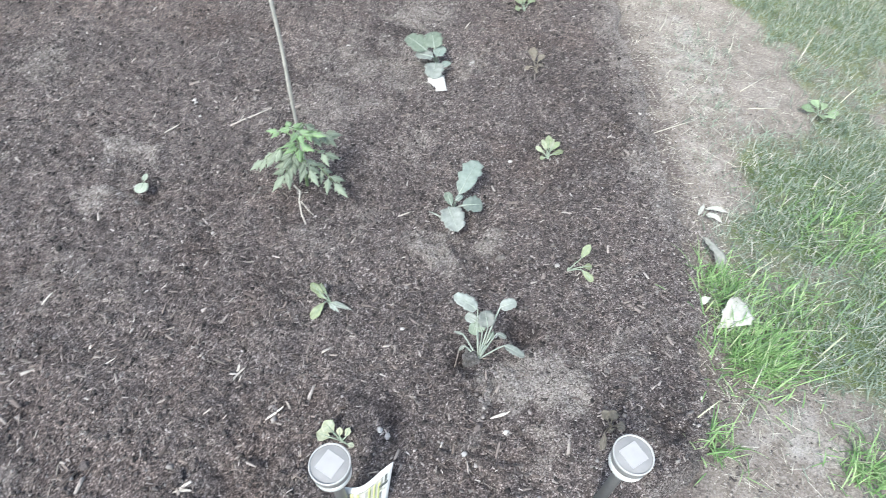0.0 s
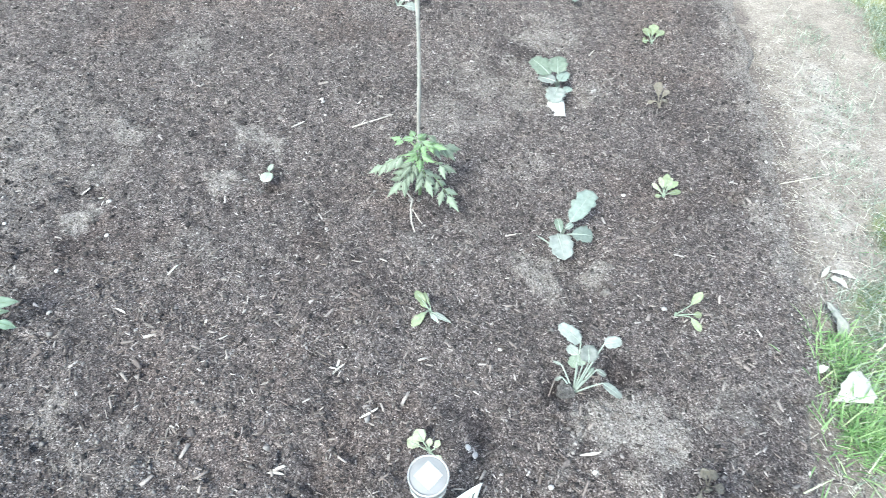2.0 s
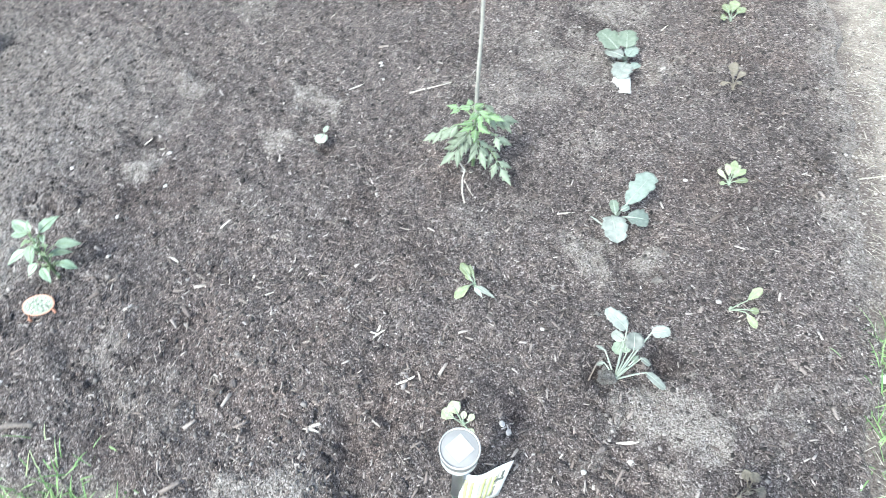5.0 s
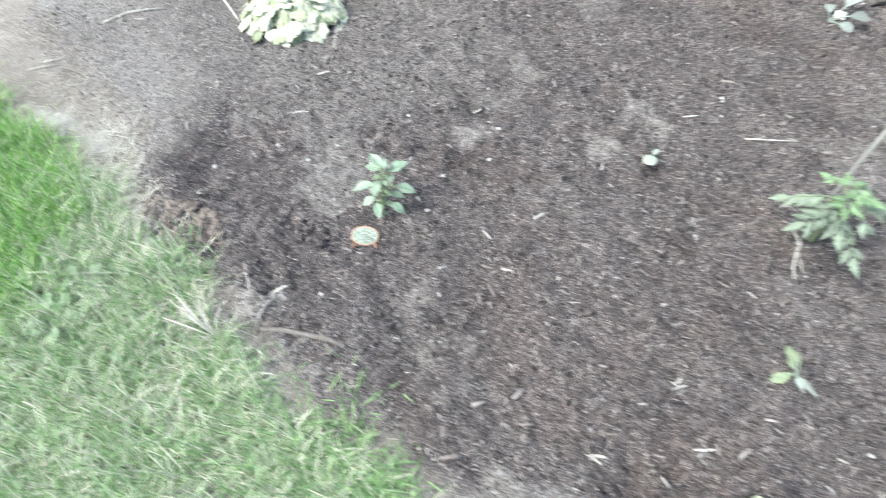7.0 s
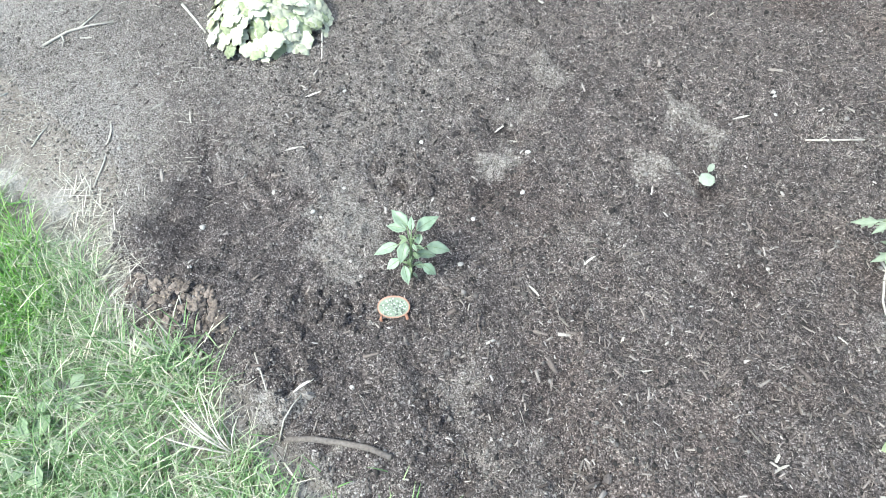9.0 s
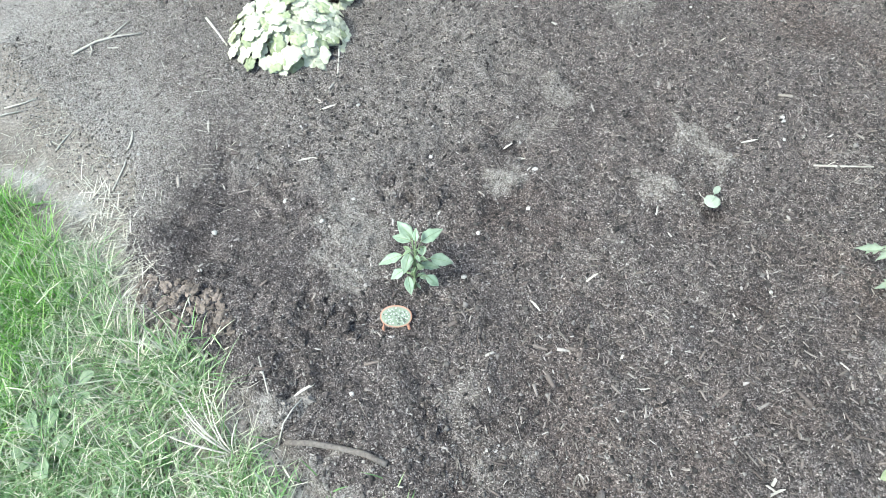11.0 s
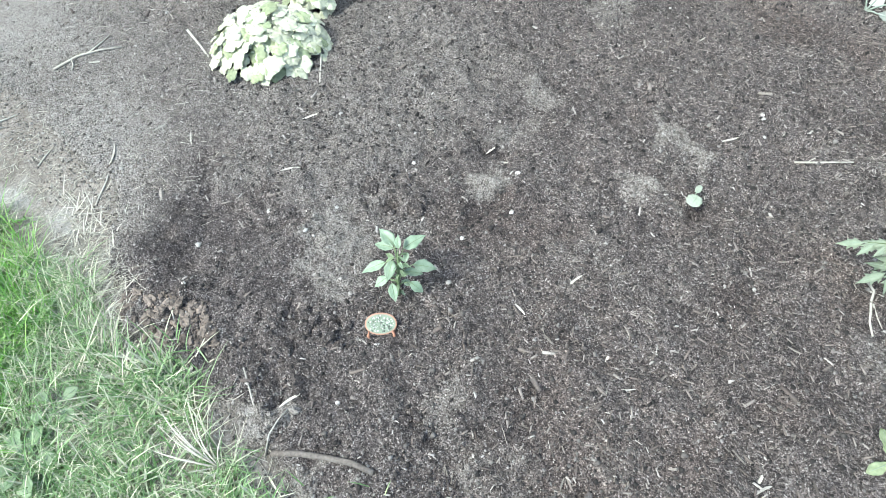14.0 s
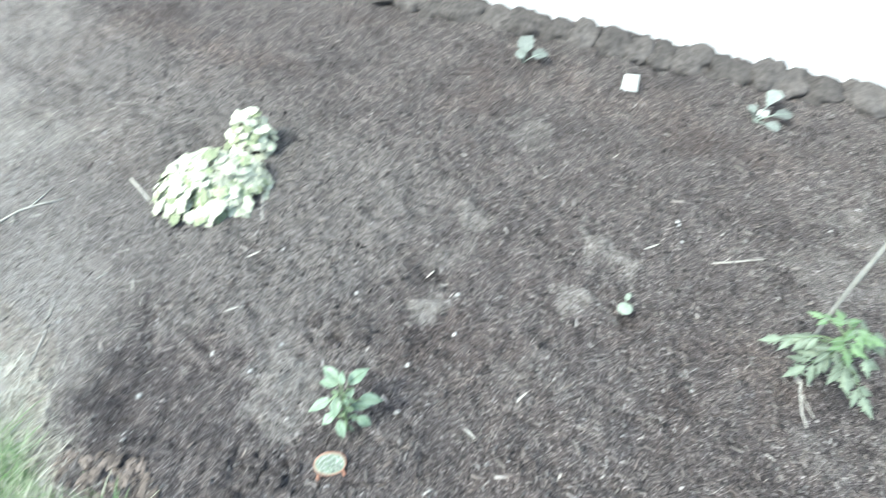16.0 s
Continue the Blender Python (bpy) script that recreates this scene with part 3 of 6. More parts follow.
def bed_height(x, y):
    x, y = np.asarray(x, dtype=float), np.asarray(y, dtype=float)
    z = 0.011 * grain(x, y, 0.31, 1) + 0.010 * grain(x, y, 0.12, 2) + 0.009 * grain(x, y, 0.05, 3) + 0.006 * grain(x, y, 0.024, 4)
    clods = np.clip(grain(x, y, 0.036, 5) - 0.25, 0, 1)
    lumpy = 0.55 + 0.45 * grain(x, y, 0.17, 7)
    z = z + lumpy * (0.014 * (np.abs(grain(x, y, 0.066, 8)) - 0.35) + 0.005 * (np.abs(grain(x + 0.02 * grain(x, y, 0.05, 10), y, 0.03, 9)) - 0.35))
    z = z + 0.011 * clods * (0.5 + 0.5 * grain(x, y, 0.2, 6))
    knobs = 0.015 * np.clip(grain(x, y, 0.03, 13), 0.0, 1) + 0.010 * np.clip(grain(x, y, 0.016, 14), -0.15, 1) + 0.006 * (0.5 - np.abs(grain(x, y, 0.019, 15)))
    z = z + (0.14 + 0.8 * lumpiness(x, y) + 0.25 * smoothstep(0.1, 0.8, grain(x, y, 0.26, 16))) * knobs
    z = z + 0.006 * np.clip(dryness(x, y), 0, 1)
    for hx, hy, r, d in HOLLOWS:
        z = z - d * np.exp(-((x - hx) ** 2 + (y - hy) ** 2) / (r * r))
    for hx, hy, r, d in HEAPS:
        z = z + d * np.exp(-((x - hx) ** 2 + (y - hy) ** 2) / (r * r))
    return z


def border(x, y):
    return inside(x, y) + 0.022 * grain(x, y, 0.11, 11) + 0.014 * grain(x, y, 0.045, 12)


def turf(x, y):
    """How thickly the grass grows, 0 to 1."""
    x, y = np.asarray(x, dtype=float), np.asarray(y, dtype=float)
    d = -inside(x, y)
    rough = 0.55 * grain(x, y, 0.16, 21) + 0.35 * grain(x, y, 0.07, 22)
    limit = np.interp(x, [-2.6, -2.11, -1.98, -1.82, -1.7, -1.53, -1.4, -1.33, -1.22, -1.13, -0.98, -0.9, -0.8, -0.68, -0.59, -0.45], [0.42, 0.46, 0.53, 0.5, 0.51, 0.5, 0.535, 0.56, 0.52, 0.48, 0.46, 0.46, 0.48, 0.53, 0.55, 0.58])
    left = smoothstep(-0.36, -0.52, x) * smoothstep(0.03, -0.04, y - limit + 0.05 * grain(x, y, 0.12, 23) + 0.02 * grain(x, y, 0.05, 28)) * smoothstep(-0.015, 0.025, d)
    left = left * (1 - 0.97 * np.exp(-((x + 1.21) ** 2 + (y - 0.42) ** 2) / 0.006)) * (1 - 0.5 * np.exp(-((x + 1.44) ** 2 / 0.012 + (y - 0.33) ** 2 / 0.006)))
    path = np.interp(y, [1.5, 1.62, 1.77, 1.97, 2.27, 2.6, 3.0, 4.0], [0.84, 0.87, 0.95, 1.06, 1.26, 1.32, 1.22, 1.1])
    wander = 0.13 * grain(x, y, 0.3, 24) + 0.09 * grain(x, y, 0.11, 27)
    right = smoothstep(-0.1, 0.2, x - path + wander) * smoothstep(1.02, 1.25, y + 0.09 * grain(x, y, 0.12, 25) + 0.12 * smoothstep(1.05, 1.2, x))
    pale = np.exp(-((x - 1.08) ** 2 / 0.03 + (y - 1.17) ** 2 / 0.014)) + np.exp(-((x - 0.97) ** 2 + (y - 1.0) ** 2) / 0.02)
    right = right * (1 - 0.85 * np.clip(pale, 0, 1))
    right = np.maximum(right, 0.3 * smoothstep(0.04, 0.3, d) * smoothstep(-0.2, 0.7, grain(x, y, 0.17, 37) + 0.5 * grain(x, y, 0.06, 38)))
    south = smoothstep(0.25, -0.35, y + 0.25 * grain(x, y, 0.5, 26) - 0.35 * smoothstep(1.2, 2.2, x)) * smoothstep(-0.45, 0.1, x)
    return np.clip(np.maximum(np.where(x > 0, right, left), south) * (0.85 + rough), 0, 1)


def ground_height(x, y):
    z = 0.012 * grain(x, y, 0.6, 31) + 0.006 * grain(x, y, 0.15, 32) + 0.004 * grain(x, y, 0.05, 33)
    return z - 0.012 - 0.075 * smoothstep(0.03, 0.09, border(x, y))


def spread(a, b, step, reach):
    core = np.arange(a, b + step / 2, step)
    out = np.geomspace(step * 2, reach, 26)
    return np.concatenate([(a - out)[::-1], core, b + out])


def sheet(name, xs, ys, height, mat):
    gx, gy = np.meshgrid(xs, ys)
    gz = height(gx, gy)
    n, k = len(ys), len(xs)
    idx = np.arange(n * k).reshape(n, k)
    faces = np.stack([idx[:-1, :-1], idx[:-1, 1:], idx[1:, 1:], idx[1:, :-1]], -1).reshape(-1, 4)
    ob = fast_mesh(name, np.stack([gx, gy, gz], -1).reshape(-1, 3), faces, mat, True)
    return ob, gx.ravel(), gy.ravel()


ground, gx, gy = sheet("ground", spread(-3.4, 2.2, 0.02, 260.0), spread(-0.9, 3.9, 0.02, 260.0), ground_height, DIRT)
far_lawn = smoothstep(1.6, 2.6, np.hypot(gx + 0.3, gy - 1.4) - 0.9)
attribute(ground, "loam", np.clip(smoothstep(0.2, 0.0, -inside(gx, gy)) * (0.5 + 0.6 * grain(gx, gy, 0.07, 34)) * np.where(gx > 0, 0.75, 0.55) * (gy > 0.9) + 0.5 * smoothstep(0.06, 0.0, -inside(gx, gy)) * (gx > -1.75), 0, 1))
bleach = np.zeros(gx.shape)
for px, py, ra, rb, k in ((-2.09, 0.53, 0.13, 0.06, 1.3), (-1.93, 0.585, 0.1, 0.045, 1.2), (-0.96, 0.5, 0.09, 0.045, 1.1), (-1.2, 0.44, 0.045, 0.035, 1.0), (-1.07, 0.54, 0.06, 0.04, 0.8),
                          (-0.4, 0.66, 0.15, 0.06, 0.9), (1.0, 1.12, 0.12, 0.08, 1.0), (0.95, 2.0, 0.1, 0.2, 0.6), (1.0, 2.6, 0.14, 0.4, 0.8), (0.88, 1.72, 0.06, 0.1, 0.7), (-2.2, 0.8, 0.3, 0.25, 0.35)):
    bleach = np.maximum(bleach, k * np.exp(-((gx - px) / ra) ** 2 - ((gy - py) / rb) ** 2))
bleach = bleach * (0.85 + 0.4 * grain(gx, gy, 0.06, 35))
attribute(ground, "bleached", np.clip(0.72 * bleach, 0, 1))
attribute(ground, "turf", np.maximum(turf(gx, gy), far_lawn * (gy < 3.2)))
tagged(ground, "dry pale dirt with worn lawn around the garden bed", "ground", kind="structure")


def bed_surface(x, y):
    b = border(x, y)
    trodden = smoothstep(-1.65, -1.95, x) * smoothstep(1.5, 1.0, y)
    z = (1 - 0.7 * trodden) * bed_height(x, y) + 0.012 * smoothstep(0.0, 0.12, b) * (1 - trodden) - 0.009 * trodden
    return z - 0.09 * smoothstep(0.035, -0.05, b)


bed, bx, by = sheet("garden_bed", np.concatenate([np.arange(-4.35, -2.2, 0.014), np.arange(-2.2, 0.95, 0.0058)]), np.concatenate([np.arange(0.46, 2.1, 0.0058), np.arange(2.1, 3.5, 0.013)]), bed_surface, SOIL)
dry = dryness(bx, by) * (0.9 + 0.3 * grain(bx, by, 0.045, 41))
# uneven drying over the whole bed
patchy = 0.55 * grain(bx, by, 0.27, 46) + 0.45 * grain(bx, by, 0.09, 47)
dry = np.maximum(dry, 0.36 * smoothstep(0.15, 0.8, patchy + 0.25 * grain(bx, by, 0.035, 48)))
# the soil dries out towards the left-hand border and where the path runs
west = smoothstep(-0.40, 0.02, -0.5 * (bx + 1.7) - 0.87 * (by - 0.59) + 0.06 * grain(bx, by, 0.15, 42) + 0.03 * grain(bx, by, 0.05, 43)) * smoothstep(-1.55, -1.8, bx)
dry = np.maximum(dry, west * (0.86 + 0.4 * grain(bx, by, 0.16, 44)) + 0.3 * smoothstep(0.5, 1.0, west) * smoothstep(0.35, 0.0, border(bx, by)))
dry = np.maximum(dry, 0.54 * smoothstep(-1.05, -1.5, bx) * smoothstep(0.85, 1.05, by + 0.1 * grain(bx, by, 0.12, 68)) * smoothstep(2.2, 1.7, by))
dry = np.maximum(dry, smoothstep(0.07, 0.0, border(bx, by)) * 0.55)
dry = np.maximum(dry, smoothstep(0.2, 0.0, border(bx, by) + 0.05 * grain(bx, by, 0.06, 45)) * 0.8 * smoothstep(1.5, 1.9, by) * (bx > 0.4))
attribute(bed, "dry", dry)
attribute(bed, "damp_shade", damp_and_shade(bx, by) * (1 - np.clip(west, 0, 1)) * (1 - 0.6 * smoothstep(-1.05, -1.4, bx) * smoothstep(0.9, 1.05, by)))
attribute(bed, "warm", smoothstep(-0.1, 0.7, 0.7 * grain(bx, by, 0.33, 66) + 0.4 * grain(bx, by, 0.1, 67)))
tagged(bed, "dark brown mulched soil of a freshly planted garden bed", "garden bed", kind="structure")


def on_bed(x, y):
    return float(bed_surface(np.array([x]), np.array([y]))[0])


def on_ground(x, y):
    x, y = np.array([x]), np.array([y])
    return float(np.maximum(bed_surface(x, y), ground_height(x, y))[0])


# white house wall behind the bed
WALL_SLOPE = 0.145
bm = bmesh.new()
bmesh.ops.create_cube(bm, size=1.0)
bmesh.ops.scale(bm, verts=bm.verts, vec=(11.0, 0.2, 2.7))
bmesh.ops.bevel(bm, geom=bm.edges[:], offset=0.006, segments=1)
wall = part("wall_north", bm, WALL, None, "", False)
wall.matrix_basis = pose(-2.0, 3.27 + WALL_SLOPE * (-2.0 + 0.8) + 0.11, 1.28, 0, 0, math.degrees(math.atan(WALL_SLOPE)))
tagged(wall, "bright white painted house wall behind the bed", "wall", kind="structure")

# ---- loose litter ----
rng = np.random.default_rng(7)


def scattered(count, x0, x1, y0, y1, keep):
    """Random places in a rectangle, kept with the probability keep(x, y)."""
    xs, ys = [], []
    have = 0
    while have < count:
        x, y = rng.uniform(x0, x1, count), rng.uniform(y0, y1, count)
        ok = rng.uniform(0, 1, count) < keep(x, y)
        xs.append(x[ok])
        ys.append(y[ok])
        have += int(ok.sum())
    return np.concatenate(xs)[:count], np.concatenate(ys)[:count]


def turns(n, tilt):
    """Random rotations: any heading, with a tilt off the level."""
    a, p, r = rng.uniform(0, 2 * np.pi, n), rng.normal(0, tilt, n), rng.normal(0, tilt, n)
    ca, sa, cp, sp, cr, sr = np.cos(a), np.sin(a), np.cos(p), np.sin(p), np.cos(r), np.sin(r)
    m = np.zeros((n, 3, 3))
    m[:, 0, 0], m[:, 0, 1], m[:, 0, 2] = ca * cp, ca * sp * sr - sa * cr, ca * sp * cr + sa * sr
    m[:, 1, 0], m[:, 1, 1], m[:, 1, 2] = sa * cp, sa * sp * sr + ca * cr, sa * sp * cr - ca * sr
    m[:, 2, 0], m[:, 2, 1], m[:, 2, 2] = -sp, cp * sr, cp * cr
    return m


def strewn(name, base, faces, x, y, z, sizes, tilt, mat, jitter=0.0):
    n, k = len(x), len(base)
    v = base[None] * sizes[:, None, :]
    if jitter:
        v = v * (1 + jitter * rng.normal(0, 1, (n, k, 1)))
    v = np.einsum("nij,nkj->nki", turns(n, tilt), v) + np.stack([x, y, z], -1)[:, None, :]
    f = faces[None] + (np.arange(n) * k)[:, None, None]
    return fast_mesh(name, v.reshape(-1, 3), f.reshape(-1, faces.shape[1]), mat)


SLIVER = np.array([(-0.5, -0.35, -0.5), (0.5, -0.5, -0.5), (0.45, 0.5, -0.5), (-0.5, 0.4, -0.5), (-0.45, -0.25, 0.5), (0.42, -0.4, 0.5), (0.4, 0.4, 0.4), (-0.42, 0.3, 0.5)])
BOX = np.array([(0, 3, 2, 1), (4, 5, 6, 7), (0, 1, 5, 4), (1, 2, 6, 5), (2, 3, 7, 6), (3, 0, 4, 7)])


def in_bed(x, y):
    bare = 1 - 0.62 * smoothstep(-1.6, -1.85, x) * smoothstep(1.4, 1.0, y)
    near = smoothstep(3.4, 1.5, np.hypot(x + 0.4, y - 0.6))
    return (border(x, y) > 0.03) * (1 - 0.75 * damp_and_shade(x, y)) * bare * (0.25 + 0.75 * near)


def in_dark_soil(x, y):
    pale = np.clip(dryness(x, y), 0, 1)
    west_side = smoothstep(-0.3, -0.4, -0.5 * (x + 1.7) - 0.87 * (y - 0.59)) + (x > -1.5)
    return in_bed(x, y) * np.clip(west_side, 0, 1) * (1 - 0.9 * pale) * (border(x, y) > 0.06)


def chip_sizes(n, a, b, slim):
    length = np.clip(a + (b - a) * 0.35 * np.exp(rng.normal(0, 0.6, n)), a, 1.6 * b)
    return np.stack([length, length * rng.uniform(slim * 0.6, slim * 1.5, n), length * rng.uniform(0.06, 0.16, n)], -1)


def drifted(x, y):
    """Chips lie thicker in some places than in others."""
    drift = 0.55 + 0.6 * grain(x, y, 0.28, 17) + 0.3 * grain(x, y, 0.09, 18)
    thick = np.exp(-((x + 0.45) ** 2 / 0.2 + (y - 1.1) ** 2 / 0.12)) + np.exp(-((x - 0.2) ** 2 / 0.2 + (y - 1.75) ** 2 / 0.2))
    sparse = 1 - 0.55 * smoothstep(-0.95, -1.25, x)
    return in_bed(x, y) * np.clip(drift * sparse + 0.55 * thick, 0.08, 1) * (1 - 0.6 * np.clip(dryness(x, y), 0, 1))


def past_bed(x, y):
    near = smoothstep(3.4, 1.5, np.hypot(x + 0.4, y - 0.6))
    bare = 1 - 0.62 * smoothstep(-1.6, -1.85, x) * smoothstep(1.4, 1.0, y)
    return bare * (0.25 + 0.75 * near) * (1 - 0.85 * damp_and_shade(x, y)) * np.where(border(x, y) > 0.015, 1.0, 0.55 * smoothstep(-0.16, 0.0, border(x, y)) * (y > 0.95))


def top_of(x, y):
    return np.maximum(bed_surface(x, y), ground_height(x, y))


x, y = scattered(5600, -3.2, 0.85, 0.5, 3.2, drifted)
big_chips = strewn("wood_chips", SLIVER, BOX, x, y, bed_surface(x, y) + 0.002, chip_sizes(len(x), 0.008, 0.026, 0.2), 0.2, BIGCHIPS, 0.12)
tagged(big_chips, "scattered brown and bleached wood mulch chips on the soil", "mulch", kind="stuff")
x, y = scattered(46000, -4.0, 1.05, 0.5, 3.2, past_bed)
small_chips = strewn("mulch_shreds", SLIVER, BOX, x, y, top_of(x, y) + 0.001, chip_sizes(len(x), 0.0035, 0.013, 0.27), 0.4, CHIPS, 0.12)
tagged(small_chips, "fine shredded bark mulch mixed into the soil", "mulch", kind="stuff")
CHUNK = np.array([(-0.5, -0.45, -0.5), (0.55, -0.5, -0.4), (0.45, 0.5, -0.5), (-0.5, 0.4, -0.45), (-0.35, -0.4, 0.45), (0.4, -0.3, 0.5), (0.35, 0.42, 0.4), (-0.42, 0.3, 0.5)]) * 1.7
x, y = scattered(44000, -4.0, 0.85, 0.5, 3.2, in_dark_soil)
size = np.clip(np.exp(rng.normal(math.log(0.0021), 0.42, len(x))), 0.0009, 0.0055)[:, None] * rng.uniform(0.55, 1.4, (len(x), 3))
crumbs = strewn("soil_crumbs", CHUNK, BOX, x, y, bed_surface(x, y) + 0.0002, size, 3.0, CRUMBS, 0.22)
tagged(crumbs, "dark crumbs and small clods of garden soil", "soil", kind="stuff")




def on_dry(x, y):
    pale = np.clip(dryness(x, y), 0, 1)
    patch = smoothstep(0.25, 0.8, 0.55 * grain(x, y, 0.27, 46) + 0.45 * grain(x, y, 0.09, 47))
    edge = smoothstep(0.16, 0.0, np.abs(border(x, y) - 0.02)) * 0.35
    trodden = 0.7 * smoothstep(-1.6, -1.85, x) * smoothstep(1.6, 1.1, y) * smoothstep(0.58, 0.68, y)
    path = 0.45 * (x > 0.8) * smoothstep(0.5, 0.1, -border(x, y))
    return np.clip((pale + 0.15 * patch + edge) * (border(x, y) > -0.1) + trodden + path, 0, 1)


x, y = scattered(30000, -2.7, 1.4, 0.45, 3.0, on_dry)
size = np.clip(np.exp(rng.normal(math.log(0.0016), 0.4, len(x))), 0.0008, 0.004)[:, None] * rng.uniform(0.7, 1.3, (len(x), 3))
pale_crumbs = strewn("dry_soil_crumbs", CHUNK, BOX, x, y, top_of(x, y) + 0.0004, size, 3.0, DRYCRUMBS, 0.22)
tagged(pale_crumbs, "pale dried-out crumbs of soil in patches", "soil", kind="stuff")

# ---- grass ----
def blades(name, x, y, z, length, width, lean, mat, curl=1.0):
    """Curved tapering grass blades, four rows of corners each."""
    n = len(x)
    a = rng.uniform(0, 2 * np.pi, n)
    lean = np.clip(lean, 0, 1.35)
    s = np.array([0.0, 0.4, 0.75, 1.0])
    ang = lean[:, None] + curl * rng.uniform(0.1, 0.9, n)[:, None] * s[None] ** 1.5
    step = np.diff(np.concatenate([[0], s]))[None] * length[:, None]
    out, up = np.cumsum(step * np.sin(ang), 1), np.cumsum(step * np.cos(ang), 1)
    up = np.maximum(up, 0.002)
    w = width[:, None] * np.array([0.8, 1.0, 0.65, 0.06])[None] / 2
    tw = a[:, None] + np.pi / 2 + rng.normal(0, 0.5, n)[:, None] * s[None]
    cx, cy = x[:, None] + out * np.cos(a)[:, None], y[:, None] + out * np.sin(a)[:, None]
    lo = np.stack([cx - w * np.cos(tw), cy - w * np.sin(tw), z[:, None] + up], -1)
    hi = np.stack([cx + w * np.cos(tw), cy + w * np.sin(tw), z[:, None] + up + 0.15 * w], -1)
    v = np.stack([lo, hi], 2).reshape(n, 8, 3)
    f = np.array([(0, 1, 3, 2), (2, 3, 5, 4), (4, 5, 7, 6)])
    f = f[None] + (np.arange(n) * 8)[:, None, None]
    return fast_mesh(name, v.reshape(-1, 3), f.reshape(-1, 4), mat, True)


def lawn(name, count, x0, x1, y0, y1, mean, mat, label, density=turf, lean=0.55):
    x, y = scattered(count, x0, x1, y0, y1, lambda a, b: density(a, b) * (border(a, b) < 0.0))
    length = mean * np.exp(rng.normal(0, 0.35, count))
    ob = blades(name, x, y, ground_height(x, y) - 0.004, length, rng.uniform(0.0012, 0.0029, count), np.abs(rng.normal(lean, 0.35, count)), mat)
    return tagged(ob, label, "grass", kind="stuff")


lawn("lawn_grass", 34000, -2.3, -0.35, -0.3, 0.7, 0.07, GRASS, "patchy pale green lawn grass beside the bed", turf, 0.8)
lawn("lawn_grass", 44000, 0.78, 2.2, 0.85, 3.5, 0.036, DULLGRASS, "thin dull green lawn grass beside the dirt path", turf, 0.7)


def lush_left(x, y):
    reach = np.interp(y, [-0.5, 0.2, 0.35, 0.45, 0.56], [-1.42, -1.5, -1.6, -1.74, -1.92])
    return turf(x, y) * smoothstep(0.06, -0.1, x - reach + 0.08 * grain(x, y, 0.15, 51))


lawn("lush_grass", 17000, -2.5, -1.3, -0.3, 0.62, 0.075, LUSH, "bright lush green grass at the lawn border", lush_left, 0.45)


def fading(x, y):
    """Thinner and thinner grass away from the bed."""
    seen_left = (x > -2.5) & (x < -0.35) & (y > -0.5)
    seen_right = (x > 0.8) & (x < 2.9) & (y > 0.8)
    thick = np.maximum(turf(x, y), smoothstep(1.6, 2.6, np.hypot(x + 0.3, y - 1.4) - 0.9))
    return thick * np.exp(-(np.hypot(x + 0.3, y - 0.6) / 2.6) ** 2) * np.where(seen_left | seen_right, 0.05, 1.0) * (y < 3.0 + 0.14 * x)


lawn("lawn_grass", 34000, -5.5, 5.0, -5.0, 3.6, 0.06, GRASS, "worn green lawn thinning out round the garden bed", fading, 0.6)


def around(cx, cy, r):
    return lambda x, y: np.exp(-((x - cx) ** 2 + (y - cy) ** 2) / (r * r))


for cx, cy, r, count, mean in ((0.94, 1.32, 0.07, 800, 0.055), (0.9, 1.52, 0.06, 300, 0.055), (1.05, 1.45, 0.1, 350, 0.05), (0.80, 1.08, 0.035, 70, 0.06), (1.12, 1.05, 0.06, 260, 0.05), (-1.36, 0.46, 0.06, 260, 0.075), (-1.2, 0.36, 0.05, 200, 0.06), (-1.3, 0.2, 0.1, 300, 0.06), (-1.35, 0.53, 0.035, 110, 0.075), (-1.0, 0.43, 0.06, 240, 0.065), (-0.72, 0.5, 0.09, 420, 0.05), (-0.56, 0.53, 0.05, 220, 0.05), (1.3, 1.75, 0.12, 400, 0.055)):
    x, y = scattered(count, cx - 0.3, cx + 0.3, cy - 0.3, cy + 0.3, around(cx, cy, r))
    ob = blades("grass_tuft", x, y, np.maximum(ground_height(x, y), bed_surface(x, y)) - 0.004, mean * np.exp(rng.normal(0, 0.3, count)), rng.uniform(0.002, 0.0042, count), np.abs(rng.normal(0.6, 0.35, count)), TUFT if cx > -1 else GRASS)
    tagged(ob, "bright green tuft of long grass at the bed border", "grass tuft", "grass tufts", "stuff")


x, y = scattered(520, -2.0, -1.3, 0.2, 0.66, lambda a, b: (border(a, b) < 0.03) * np.exp(-((inside(a, b) + 0.04) / 0.05) ** 2))
fringe = blades("dead_grass_fringe", x, y, np.maximum(ground_height(x, y), bed_surface(x, y)) - 0.002, rng.uniform(0.03, 0.085, 520), rng.uniform(0.0015, 0.003, 520), rng.uniform(0.7, 1.3, 520), STRAW, 0.5)
tagged(fringe, "bleached dead grass along the border of the bed", "dead grass", kind="stuff")


def strawy(x, y):
    d = -inside(x, y)
    return (border(x, y) < 0.02) * np.clip(0.25 + 0.75 * np.exp(-((d - 0.12) / 0.16) ** 2) - 0.3 * turf(x, y), 0, 1)


